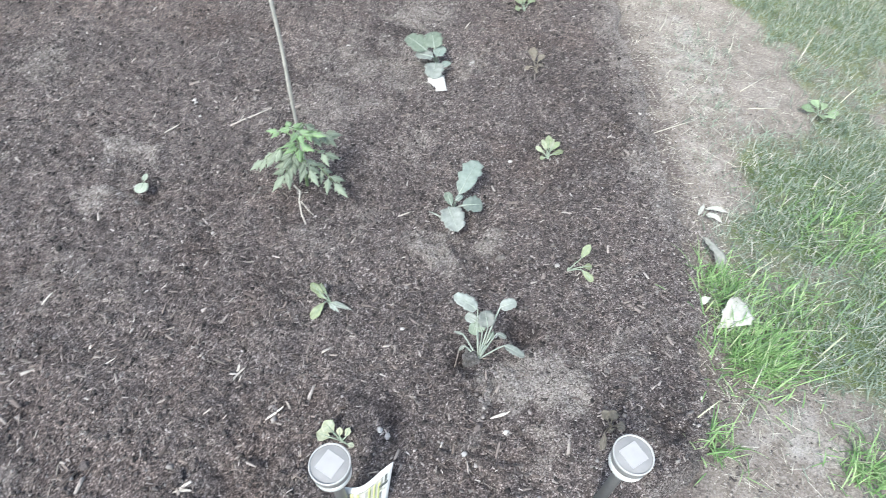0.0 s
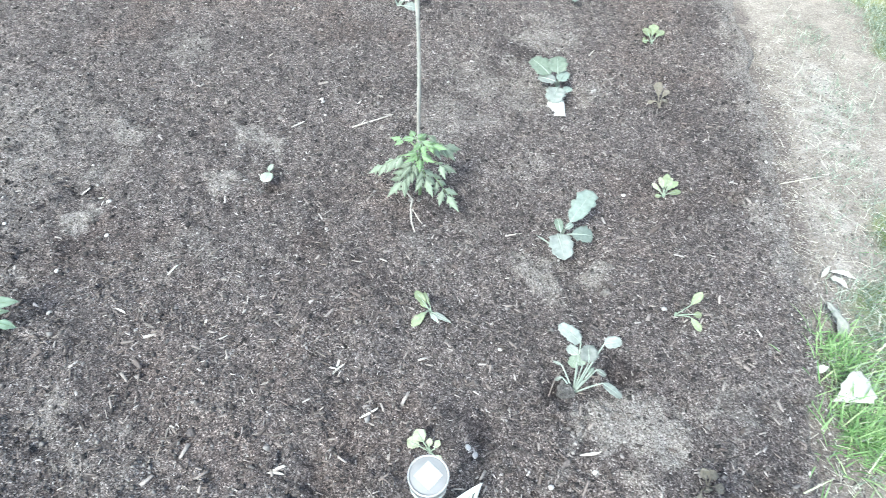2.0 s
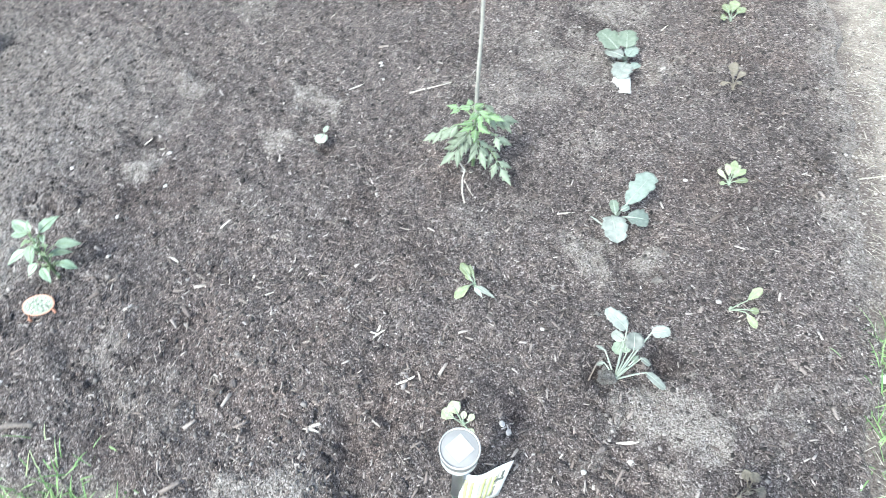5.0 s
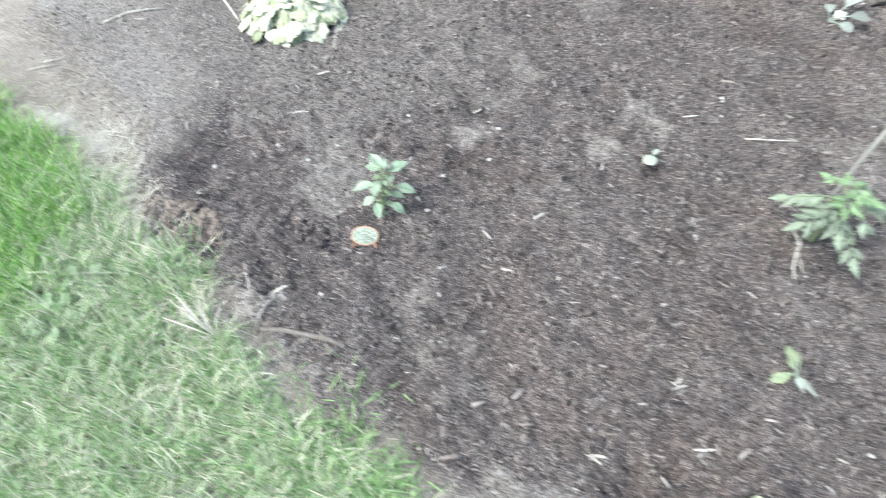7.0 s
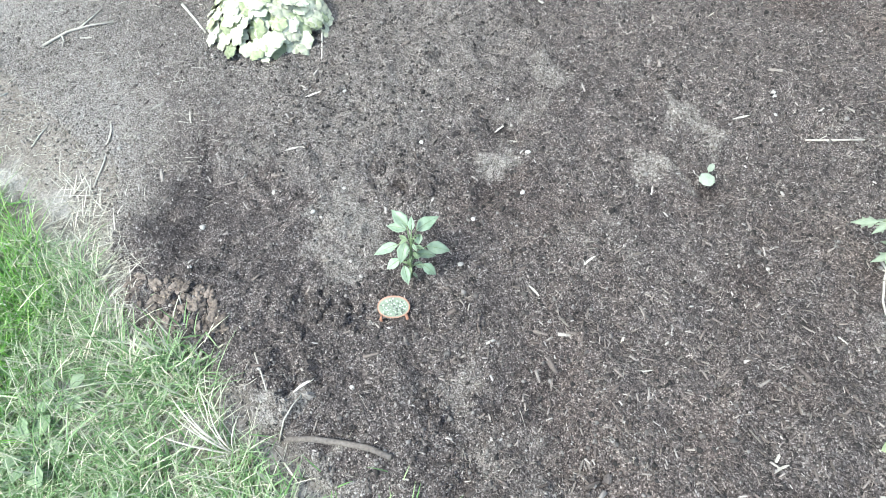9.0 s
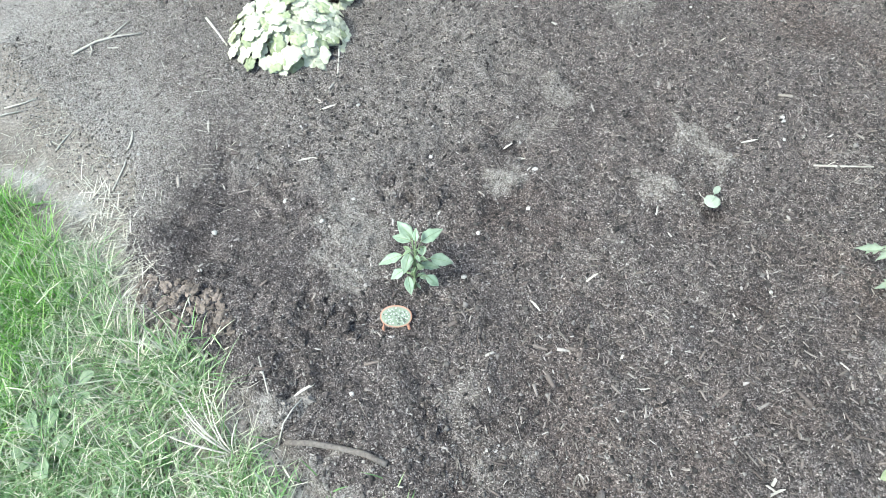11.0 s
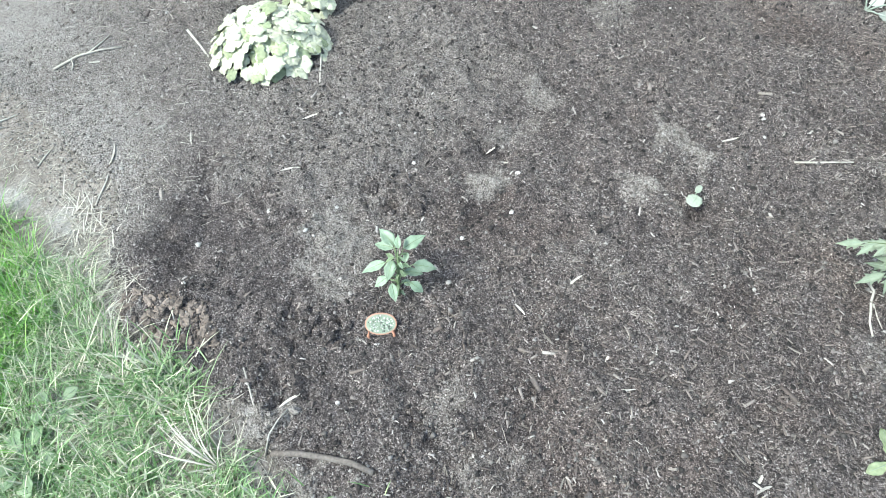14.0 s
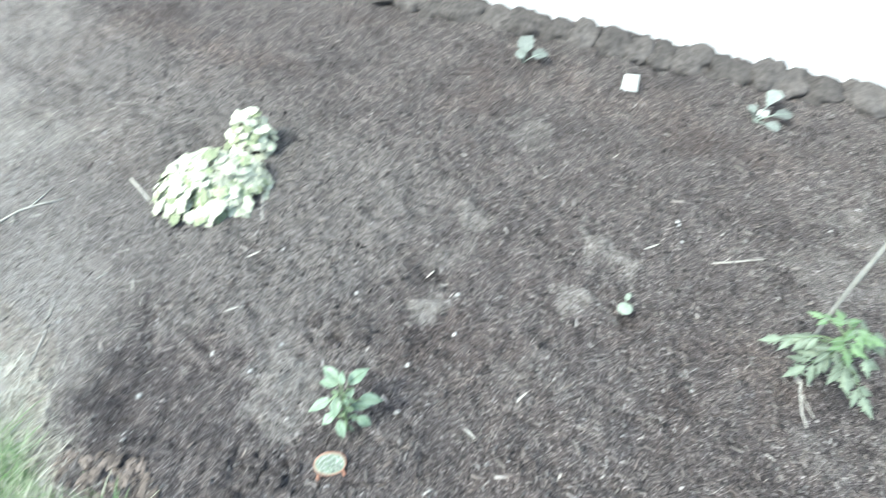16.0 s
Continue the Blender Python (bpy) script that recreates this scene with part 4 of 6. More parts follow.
def straw(count, x0, x1, y0, y1, keep, label):
    x, y = scattered(count, x0, x1, y0, y1, keep)
    z = np.maximum(ground_height(x, y), bed_surface(x, y)) + 0.003
    length = rng.uniform(0.01, 0.05, count)
    sizes = np.stack([length, rng.uniform(0.0006, 0.0016, count), rng.uniform(0.0004, 0.0009, count)], -1)
    tagged(strewn("dry_straw", SLIVER, BOX, x, y, z, sizes, 0.2, STRAW, 0.05), label, "straw", kind="stuff")


straw(1900, -2.3, -0.2, -0.3, 1.2, strawy, "dead straw and clippings lying on the dirt")
straw(1500, 0.78, 1.7, 0.85, 3.2, strawy, "dead straw and clippings lying on the dirt path")
straw(1000, -1.9, -1.5, 0.42, 0.64, lambda a, b: np.exp(-((a + 1.71) ** 2 / 0.012 + (b - 0.54) ** 2 / 0.003)), "bleached straw lying between lawn and bed")
straw(1500, -1.75, -1.2, 0.15, 0.55, lambda a, b: np.exp(-((a + 1.39) ** 2 / 0.014 + (b - 0.35) ** 2 / 0.006)), "bleached straw lying in the thin lawn")
straw(4200, -1.75, -0.7, -0.1, 0.5, lambda a, b: 0.3 + 0.7 * smoothstep(-0.2, 0.6, grain(a, b, 0.13, 29)), "bleached clippings lying between the grass blades")
straw(420, -3.3, -2.3, 1.05, 1.75, lambda a, b: np.exp(-((a + 2.75) ** 2 / 0.1 + (b - 1.35) ** 2 / 0.05)), "bleached wood shavings strewn over drying soil")
straw(260, -3.2, -1.75, 0.6, 2.2, lambda a, b: (border(a, b) > 0) * smoothstep(0.7, 0.1, border(a, b)), "dead straw strewn over the drying soil")


def fibres(count, x0, x1, y0, y1, low, high, keep, label):
    x, y = scattered(count, x0, x1, y0, y1, keep)
    ob = blades("dry_fibres", x, y, top_of(x, y) + 0.001, rng.uniform(low, high, count), rng.uniform(0.0006, 0.0014, count), rng.uniform(1.0, 1.3, count), FIBRE, 1.2)
    tagged(ob, label, "plant fibre", kind="stuff")


fibres(260, -2.6, 0.8, 0.55, 2.9, 0.015, 0.055, in_bed, "thin crooked dry rootlets and stalk fibres on the soil")
fibres(110, -2.5, -1.55, 0.7, 1.6, 0.02, 0.07, in_bed, "thin dry stalks strewn round the pale perennials")


# ---- leaves and plants ----
PROFILE = {
    "round": lambda s: math.sqrt(max(0.0, 1 - (2 * s - 1) ** 2)) ** 0.85,
    "spoon": lambda s: math.sin(math.pi * s ** 1.55) ** 0.75 if 0 < s < 1 else 0.0,
    "scallop": lambda s: math.sqrt(max(0.0, 1 - (2 * s - 1) ** 2)) ** 0.8 * (0.9 + 0.1 * math.cos(9 * math.pi * s)),
    "ragged": lambda s: math.sqrt(max(0.0, 1 - (2 * s - 1) ** 2)) ** 0.75 * (0.93 + 0.05 * math.cos(13 * math.pi * s) + 0.05 * math.sin(5.2 * s + 1)),
    "lobed": lambda s: math.sqrt(max(0.0, 1 - (2 * s ** 1.3 - 1) ** 2)) ** 0.8 * (0.89 + 0.11 * math.cos(8.6 * math.pi * s + 0.6)),
    "lance": lambda s: (math.sin(math.pi * s ** 0.72) if 0 < s < 1 else 0.0) ** 1.05,
    "oak": lambda s: (math.sin(math.pi * s ** 0.75) if 0 < s < 1 else 0.0) ** 0.9 * (0.7 + 0.3 * math.cos(7.0 * math.pi * s)),
}


def blade_mesh(bm, p1, p2, width, kind="round", sag=0.06, cup=0.15, wave=0.04, seed=0, up=(0, -0.35, 1), rows=13, cols=6, thick=0.0007):
    """A leaf blade from its base p1 to its tip p2: bowed, cupped, with a wavy margin and a real thickness."""
    p1, p2 = Vector(p1), Vector(p2)
    axis = p2 - p1
    length = axis.length
    t = axis.normalized()
    side = t.cross(Vector(up))
    if side.length < 0.2:
        side = t.cross(Vector((1, 0.2, 0)))
    side.normalize()
    n = side.cross(t).normalized()
    half = cols / 2
    top, bottom = [], []
    for i in range(rows + 1):
        s = i / rows
        c = p1 + axis * s + n * (sag * 4 * s * (1 - s) * length)
        w = max(PROFILE[kind](s), 0.04) * width / 2
        ra, rb = [], []
        for j in range(cols + 1):
            v = (j - half) / half
            ruffle = wave * width * abs(v) * math.sin(9 * s + 4 * v + seed * 1.7) + 0.5 * wave * width * abs(v) * math.sin(23 * s + seed)
            edge = 1 + (0.10 if width > 0.04 else 0.06) * math.sin(21 * s + seed * 2.1 + v)
            q = c + side * (v * w * edge) + n * (cup * abs(v) ** 1.6 * w + ruffle)
            ra.append(bm.verts.new(q))
            rb.append(bm.verts.new(q - n * thick))
        top.append(ra)
        bottom.append(rb)
    for i in range(rows):
        for j in range(cols):
            bm.faces.new((top[i][j], top[i][j + 1], top[i + 1][j + 1], top[i + 1][j]))
            bm.faces.new((bottom[i][j], bottom[i + 1][j], bottom[i + 1][j + 1], bottom[i][j + 1]))
        bm.faces.new((top[i][0], top[i + 1][0], bottom[i + 1][0], bottom[i][0]))
        bm.faces.new((top[i][cols], bottom[i][cols], bottom[i + 1][cols], top[i + 1][cols]))
    for j in range(cols):
        bm.faces.new((top[0][j], bottom[0][j], bottom[0][j + 1], top[0][j + 1]))
        bm.faces.new((top[rows][j], top[rows][j + 1], bottom[rows][j + 1], bottom[rows][j]))
    veins = []
    if rows == 13 and cols == 6:
        for i in (3, 6, 9):
            for j in (1, 5):
                veins.append([top[i - 1][3].co.copy(), top[i][(j + 3) // 2].co.copy(), top[i + 1][j].co.copy()])
    return n, axis, sag * length, veins


def leaf(plant, p0, p1, p2, width, mat, rib_mat, kind="round", sag=0.06, cup=0.15, wave=0.04, seed=0, stalk=0.0022, up=(0, -0.35, 1), rib=True):
    """A leaf part with its pale stalk and midrib as a part of it."""
    bm = bmesh.new()
    n, axis, rise, veins = blade_mesh(bm, p1, p2, width, kind, sag, cup, wave, seed, up)
    ob = part("leaf", bm, mat, plant)
    bm = bmesh.new()
    p0, p1 = Vector(p0), Vector(p1)
    mid = (p0 + p1) / 2 + Vector((0, 0, 0.12 * (p1 - p0).length))
    pts = bent(p0, mid, p1, 5)
    radii = [stalk * (1.15 - 0.06 * i) for i in range(6)]
    if rib:
        for s in (0.2, 0.45, 0.7, 0.88):
            pts.append(p1 + axis * s + n * (rise * 4 * s * (1 - s) + 0.0011))
            radii.append(stalk * (0.72 - 0.6 * s))
    tube(bm, pts, radii, 6)
    if rib and width > 0.024 and kind in ("round", "scallop", "spoon"):
        for vein in veins:
            tube(bm, vein, [stalk * 0.24, stalk * 0.18, stalk * 0.08], 5)
    part("leaf_stalk", bm, rib_mat, ob)
    return ob


def leafy(name, x, y, leaves, label, category, mat, rib_mat, kind, group="", stalk=0.0022, crown=0.012, sag=0.06, cup=0.15, wave=0.04, seed=0):
    plant = thing(name, x, y, on_bed(x, y), label, category, group)
    for i, (p1, p2, width, *own) in enumerate(leaves):
        own_mat, own_kind = own if own else (mat, kind)
        root = (p1[0] * 0.1, p1[1] * 0.1, 0.002)
        leaf(plant, root, p1, p2, width, own_mat, rib_mat, own_kind, sag, cup, wave, seed + i, stalk)
    bm = bmesh.new()
    tube(bm, [(0, 0, -0.015), (0.001, 0, 0.0), (0, 0.001, crown)], [stalk * 1.9, stalk * 2.2, stalk * 1.2], 8)
    part("stem", bm, rib_mat, plant)
    return plant


SEEDLINGS = "brassica seedlings in the bed"
tall = leafy("broccoli_seedling", 0.267, 1.235, [
    ((-0.013, 0.064, 0.115), (-0.069, 0.079, 0.140), 0.036, BRASSICA_PALE, "ragged"), ((-0.013, 0.048, 0.090), (-0.039, 0.060, 0.090), 0.024), ((-0.011, 0.056, 0.075), (-0.018, 0.034, 0.050), 0.028, DEEP_BRASSICA, "round"),
    ((0.014, 0.033, 0.090), (0.004, 0.065, 0.110), 0.044, BRASSICA_PALE, "ragged"), ((0.039, 0.077, 0.110), (0.076, 0.092, 0.115), 0.03, BRASSICA_PALE, "ragged"), ((0.057, 0.019, 0.040), (0.108, 0.012, 0.008), 0.021, BRASSICA_PALE, "ragged"),
    ((-0.041, 0.034, 0.050), (-0.063, 0.042, 0.045), 0.008, BRASSICA_PALE, "lance"), ((-0.034, 0.015, 0.030), (-0.047, 0.013, 0.012), 0.009), ((0.038, 0.041, 0.055), (0.061, 0.036, 0.045), 0.014, BRASSICA_PALE, "ragged"),
    ((0.003, 0.032, 0.070), (-0.008, 0.055, 0.080), 0.022, DEEP_BRASSICA, "round"), ((0.02, 0.02, 0.06), (0.03, 0.04, 0.065), 0.012, DEEP_BRASSICA, "lance"),
], "tall grey-green broccoli seedling with a drooping lower leaf", "seedling", BRASSICA_PALE, PALE_RIB, "round", SEEDLINGS, 0.0021)
bm = bmesh.new()
lump(bm, (0.021, 0.02, 0.019), 0.5, 3, 4, (-0.016, -0.002, 0.0))
part("root_ball", bm, POTTING, tall, "dark exposed potting root ball", False)
leafy("broccoli_seedling", 0.171, 1.698, [
    ((0.017, 0.019, 0.050), (0.062, 0.122, 0.085), 0.064, BRASSICA, "lobed"), ((0.027, -0.020, 0.045), (0.084, -0.006, 0.040), 0.054, BRASSICA, "lobed"),
    ((-0.010, -0.025, 0.040), (0.022, -0.105, 0.030), 0.068, BRASSICA_PALE, "ragged"), ((-0.002, -0.018, 0.040), (-0.020, 0.022, 0.050), 0.027, DEEP_BRASSICA, "lobed"),
    ((0.008, 0.0, 0.042), (0.026, 0.014, 0.05), 0.018, BRASSICA, "round"), ((-0.029, -0.040, 0.012), (-0.067, -0.021, 0.012), 0.005, BRASSICA_PALE, "lance"),
], "low grey-green broccoli seedling with one large scalloped leaf", "seedling", BRASSICA, PALE_RIB, "lobed", SEEDLINGS, 0.0029, seed=3)
leafy("broccoli_seedling", 0.064, 2.412, [
    ((-0.034, -0.037, 0.070), (-0.112, 0.013, 0.090), 0.070, DEEP_BRASSICA, "ragged"), ((-0.009, -0.025, 0.075), (-0.024, 0.035, 0.100), 0.072, DEEP_BRASSICA, "ragged"),
    ((-0.010, -0.056, 0.060), (-0.074, -0.046, 0.060), 0.043, BRASSICA_PALE, "ragged"), ((0.001, -0.051, 0.060), (0.020, -0.001, 0.070), 0.048, BRASSICA, "ragged"),
    ((0.001, -0.074, 0.050), (-0.004, -0.140, 0.030), 0.073, BRASSICA_PALE, "ragged"), ((0.025, -0.079, 0.040), (0.046, -0.042, 0.035), 0.031, BRASSICA, "ragged"),
], "broad-leaved broccoli seedling behind a small white marker", "seedling", BRASSICA, PALE_RIB, "scallop", SEEDLINGS, 0.0029, seed=7)
leafy("broccoli_seedling", -0.676, 2.824, [
    ((0.017, 0.038, 0.050), (0.029, 0.146, 0.070), 0.060), ((0.043, 0.001, 0.040), (0.110, 0.057, 0.040), 0.050),
    ((0.036, -0.047, 0.030), (0.094, -0.032, 0.020), 0.050), ((-0.011, -0.004, 0.030), (-0.036, 0.043, 0.040), 0.035),
], "sprawling grey-green seedling near the stone edging", "seedling", BRASSICA_PALE, PALE_RIB, "spoon", SEEDLINGS, 0.003, seed=11)
leafy("broccoli_seedling", -1.600, 2.684, [
    ((0.012, -0.010, 0.050), (-0.046, 0.089, 0.070), 0.070), ((0.042, -0.004, 0.040), (0.079, 0.061, 0.040), 0.060),
    ((0.004, -0.027, 0.030), (-0.036, 0.017, 0.040), 0.040),
], "small pale seedling near the stone edging", "seedling", BRASSICA_PALE, PALE_RIB, "round", SEEDLINGS, 0.003, seed=13)
leafy("broccoli_seedling", 0.04, 3.06, [
    ((-0.02, 0.01, 0.05), (-0.09, 0.03, 0.06), 0.055), ((0.02, 0.01, 0.05), (0.08, 0.03, 0.055), 0.055), ((0.0, 0.02, 0.05), (0.0, 0.09, 0.07), 0.05),
    ((0.0, -0.02, 0.035), (0.01, -0.07, 0.025), 0.045),
], "grey-green broccoli seedling at the far end of its row", "seedling", BRASSICA, RIB, "round", SEEDLINGS, 0.0026, seed=17)

LETTUCES = "lettuce plugs in the bed"
PALE = "yellow-green lettuce plug"
leafy("lettuce", -0.112, 1.355, [
    ((-0.008, 0.000, 0.020), (-0.049, 0.029, 0.035), 0.023), ((-0.005, -0.012, 0.020), (-0.032, -0.059, 0.008), 0.024),
    ((0.006, -0.007, 0.012), (0.063, -0.022, 0.006), 0.014, BRASSICA_PALE, "lance"), ((0.003, -0.012, 0.012), (0.032, -0.031, 0.006), 0.012, BRASSICA_PALE, "lance"),
    ((-0.001, 0.002, 0.020), (-0.026, 0.032, 0.035), 0.010), ((-0.004, -0.002, 0.016), (-0.03, 0.008, 0.022), 0.012),
], "wilting " + PALE + " lying on the soil", "lettuce", LETTUCE, RIB, "spoon", LETTUCES, 0.0018, wave=0.07)
leafy("lettuce", 0.492, 1.522, [
    ((0.028, 0.017, 0.030), (0.050, 0.045, 0.060), 0.022), ((0.033, -0.008, 0.030), (0.056, -0.008, 0.035), 0.018),
    ((0.028, -0.017, 0.030), (0.061, -0.040, 0.012), 0.020),
], "leaning " + PALE + " with three leaves", "lettuce", LETTUCE, RIB, "spoon", LETTUCES, 0.0017, wave=0.07, seed=4)
leafy("lettuce", 0.450, 1.950, [
    ((-0.002, 0.012, 0.020), (-0.001, 0.060, 0.042), 0.022), ((-0.006, 0.008, 0.020), (-0.022, 0.044, 0.038), 0.018, CREAM_LETTUCE, "spoon"),
    ((0.004, 0.009, 0.020), (0.033, 0.045, 0.032), 0.019), ((-0.010, 0.0, 0.015), (-0.041, 0.024, 0.024), 0.015, CREAM_LETTUCE, "spoon"),
    ((0.006, -0.001, 0.015), (0.046, 0.016, 0.020), 0.018), ((-0.008, -0.008, 0.010), (-0.027, -0.014, 0.010), 0.013),
    ((0.002, 0.004, 0.02), (0.014, 0.05, 0.038), 0.014, CREAM_LETTUCE, "spoon"),
], "upright fan-shaped " + PALE, "lettuce", LETTUCE, RIB, "spoon", LETTUCES, 0.0016, wave=0.07, seed=6)
leafy("lettuce", -0.016, 1.014, [
    ((-0.014, 0.004, 0.030), (-0.036, 0.021, 0.050), 0.030), ((-0.019, -0.004, 0.025), (-0.051, 0.002, 0.030), 0.028),
    ((-0.002, 0.001, 0.020), (-0.004, 0.016, 0.035), 0.014), ((0.010, 0.001, 0.020), (0.016, 0.019, 0.030), 0.014),
    ((0.012, -0.008, 0.008), (0.029, -0.010, 0.004), 0.012),
], "cream-green lettuce plug beside a solar light", "lettuce", CREAM_LETTUCE, RIB, "spoon", LETTUCES, 0.0018, wave=0.05, seed=8)
leafy("lettuce", 0.382, 2.844, [
    ((-0.004, 0.016, 0.020), (-0.002, 0.075, 0.040), 0.038), ((-0.016, -0.022, 0.020), (-0.040, -0.029, 0.020), 0.03), ((-0.012, 0.008, 0.02), (-0.04, 0.045, 0.035), 0.034),
    ((0.010, 0.011, 0.020), (0.037, 0.055, 0.030), 0.030),
], PALE + " at the far end of its row", "lettuce", LETTUCE, RIB, "spoon", LETTUCES, 0.0018, wave=0.06, seed=9)
leafy("lettuce", 0.560, 1.091, [
    ((-0.009, 0.004, 0.020), (-0.021, 0.022, 0.035), 0.022), ((-0.002, 0.004, 0.020), (0.003, 0.024, 0.035), 0.022),
    ((0.005, -0.005, 0.020), (0.027, -0.006, 0.020), 0.024), ((-0.017, -0.018, 0.015), (-0.025, -0.056, 0.006), 0.016),
    ((-0.008, -0.011, 0.020), (-0.003, -0.019, 0.020), 0.020),
], "small bronze lettuce plug beside a solar light", "lettuce", RED_LETTUCE, RED_LETTUCE, "spoon", LETTUCES, 0.0016, wave=0.12, seed=10)
leafy("lettuce", 0.419, 2.382, [
    ((-0.011, 0.012, 0.030), (-0.021, 0.072, 0.050), 0.034), ((-0.016, -0.005, 0.025), (-0.044, -0.002, 0.010), 0.016),
    ((0.002, 0.005, 0.025), (0.026, 0.023, 0.010), 0.016), ((0.001, 0.022, 0.025), (0.023, 0.066, 0.030), 0.022),
], "bronze lettuce plug with curled outer leaves", "lettuce", RED_LETTUCE, RED_LETTUCE, "spoon", LETTUCES, 0.0016, wave=0.1, seed=12)

# round-leaved seedling over its small planting hole
leafy("round_leaf_seedling", -0.716, 1.690, [
    ((0.004, -0.004, 0.030), (0.006, -0.042, 0.026), 0.039), ((-0.004, 0.010, 0.022), (-0.006, 0.036, 0.026), 0.016),
], "tiny pale seedling with one round leaf", "seedling", SEEDLING, RIB, "round", "", 0.0014, 0.01, 0.02, 0.05, 0.01)


def tomato_leaflet(bm, at, way, length, up, seed):
    """A pinnate leaflet: a pointed middle with two or three pairs of forward lobes."""
    blade_mesh(bm, at, at + way * length, 0.33 * length, "lance", 0.05, -0.25, 0.03, seed, up, 9, 4)
    side = way.cross(Vector(up)).normalized()
    for s, reach in ((0.2, 0.32), (0.45, 0.3)):
        for turn in (1, -1):
            out = (way * 0.66 + side * turn).normalized() - 0.18 * Vector(up).normalized()
            root = at + way * length * (s - 0.04)
            blade_mesh(bm, root, root + out * length * reach, 0.16 * length, "lance", 0.05, -0.2, 0.02, seed + s, up, 6, 4)


def tomato(x, y):
    plant = thing("tomato_plant", x, y, on_bed(x, y), "young green tomato plant with lobed compound leaves beside a cane", "tomato plant")
    bm = bmesh.new()
    tube(bm, [(0, 0, -0.02), (0.001, 0.0, 0.03), (0.002, -0.006, 0.1), (0.0, -0.004, 0.15), (0.0, 0.004, 0.19)], [0.0055, 0.005, 0.0045, 0.0035, 0.0018], 9)
    part("stem", bm, TOMATO_STEM, plant)
    # each compound leaf: bend and tip of its stalk, leaflet length, pairs of leaflets, young or not
    branches = [((-0.040, -0.030, 0.160), (-0.098, -0.026, 0.115), 0.05, 4, False), ((-0.010, -0.038, 0.150), (-0.032, -0.056, 0.100), 0.06, 3, False),
                ((0.046, -0.020, 0.120), (0.088, -0.036, 0.062), 0.05, 3, False), ((0.036, 0.022, 0.190), (0.058, 0.052, 0.160), 0.054, 3, False),
                ((-0.030, -0.002, 0.195), (-0.048, 0.004, 0.195), 0.036, 1, True), ((0.010, 0.018, 0.195), (0.014, 0.042, 0.195), 0.042, 1, False),
                ((0.018, -0.036, 0.150), (0.028, -0.044, 0.115), 0.052, 2, False), ((0.040, -0.010, 0.150), (0.062, 0.004, 0.130), 0.048, 1, False),
                ((0.006, -0.014, 0.185), (0.010, -0.026, 0.170), 0.046, 2, True), ((0.016, 0.002, 0.200), (0.030, 0.004, 0.195), 0.04, 1, True),
                ((-0.008, -0.006, 0.205), (-0.014, 0.006, 0.210), 0.036, 2, True), ((-0.034, -0.022, 0.165), (-0.06, -0.022, 0.145), 0.05, 2, False),
                ((0.002, -0.022, 0.170), (-0.008, -0.036, 0.150), 0.05, 1, False), ((0.004, 0.0, 0.205), (0.012, -0.012, 0.205), 0.036, 2, True)]
    for k, (bend, tip, size, pairs, young) in enumerate(branches):
        r = random.Random(k + 3)
        bend, tip = Vector(bend), Vector(tip)
        root = Vector((0.001, -0.004, max(0.05, bend.z - 0.022)))
        pts = bent(root, bend + Vector((0, 0, 0.012)), tip, 9)
        bm = bmesh.new()
        tube(bm, pts, [0.0022 - 0.00014 * i for i in range(10)], 6)
        stalk = part("compound_leaf", bm, TOMATO_STEM, plant)
        heading = tip - bend
        heading.z = 0
        heading.normalize()
        across = Vector((-heading.y, heading.x, 0))
        spots = [(9, 0, 1.05)]
        for q in range(pairs):
            spots += [(8 - 2 * q, 1, 0.9 - 0.08 * q), (8 - 2 * q, -1, 0.92 - 0.08 * q)]
        droop = -0.1 if young else -0.75
        for at, turn, scale in spots:
            at = pts[at]
            way = heading * (1.0 if turn == 0 else r.uniform(0.25, 0.5)) + across * (turn * 0.8) + Vector((0, -0.2, droop + r.uniform(-0.25, 0.25)))
            way.normalize()
            length = size * scale * r.uniform(0.9, 1.15)
            up = (r.uniform(-0.25, 0.25), -0.45, 1)
            foot = at + way * length * 0.14
            bm = bmesh.new()
            tomato_leaflet(bm, foot, way, length, up, k * 3 + turn)
            one = part("leaflet", bm, TOMATO_TOP if young else TOMATO, stalk)
            n = way.cross(Vector(up)).normalized().cross(way)
            bm = bmesh.new()
            tube(bm, [at, foot, foot + way * length * 0.5 + n * (0.05 * length + 0.0006), foot + way * length * 0.9 + n * 0.0012], [0.001, 0.0009, 0.0007, 0.0003], 5)
            part("midrib", bm, RIB, one)
    return plant


tomato(-0.258, 1.750)


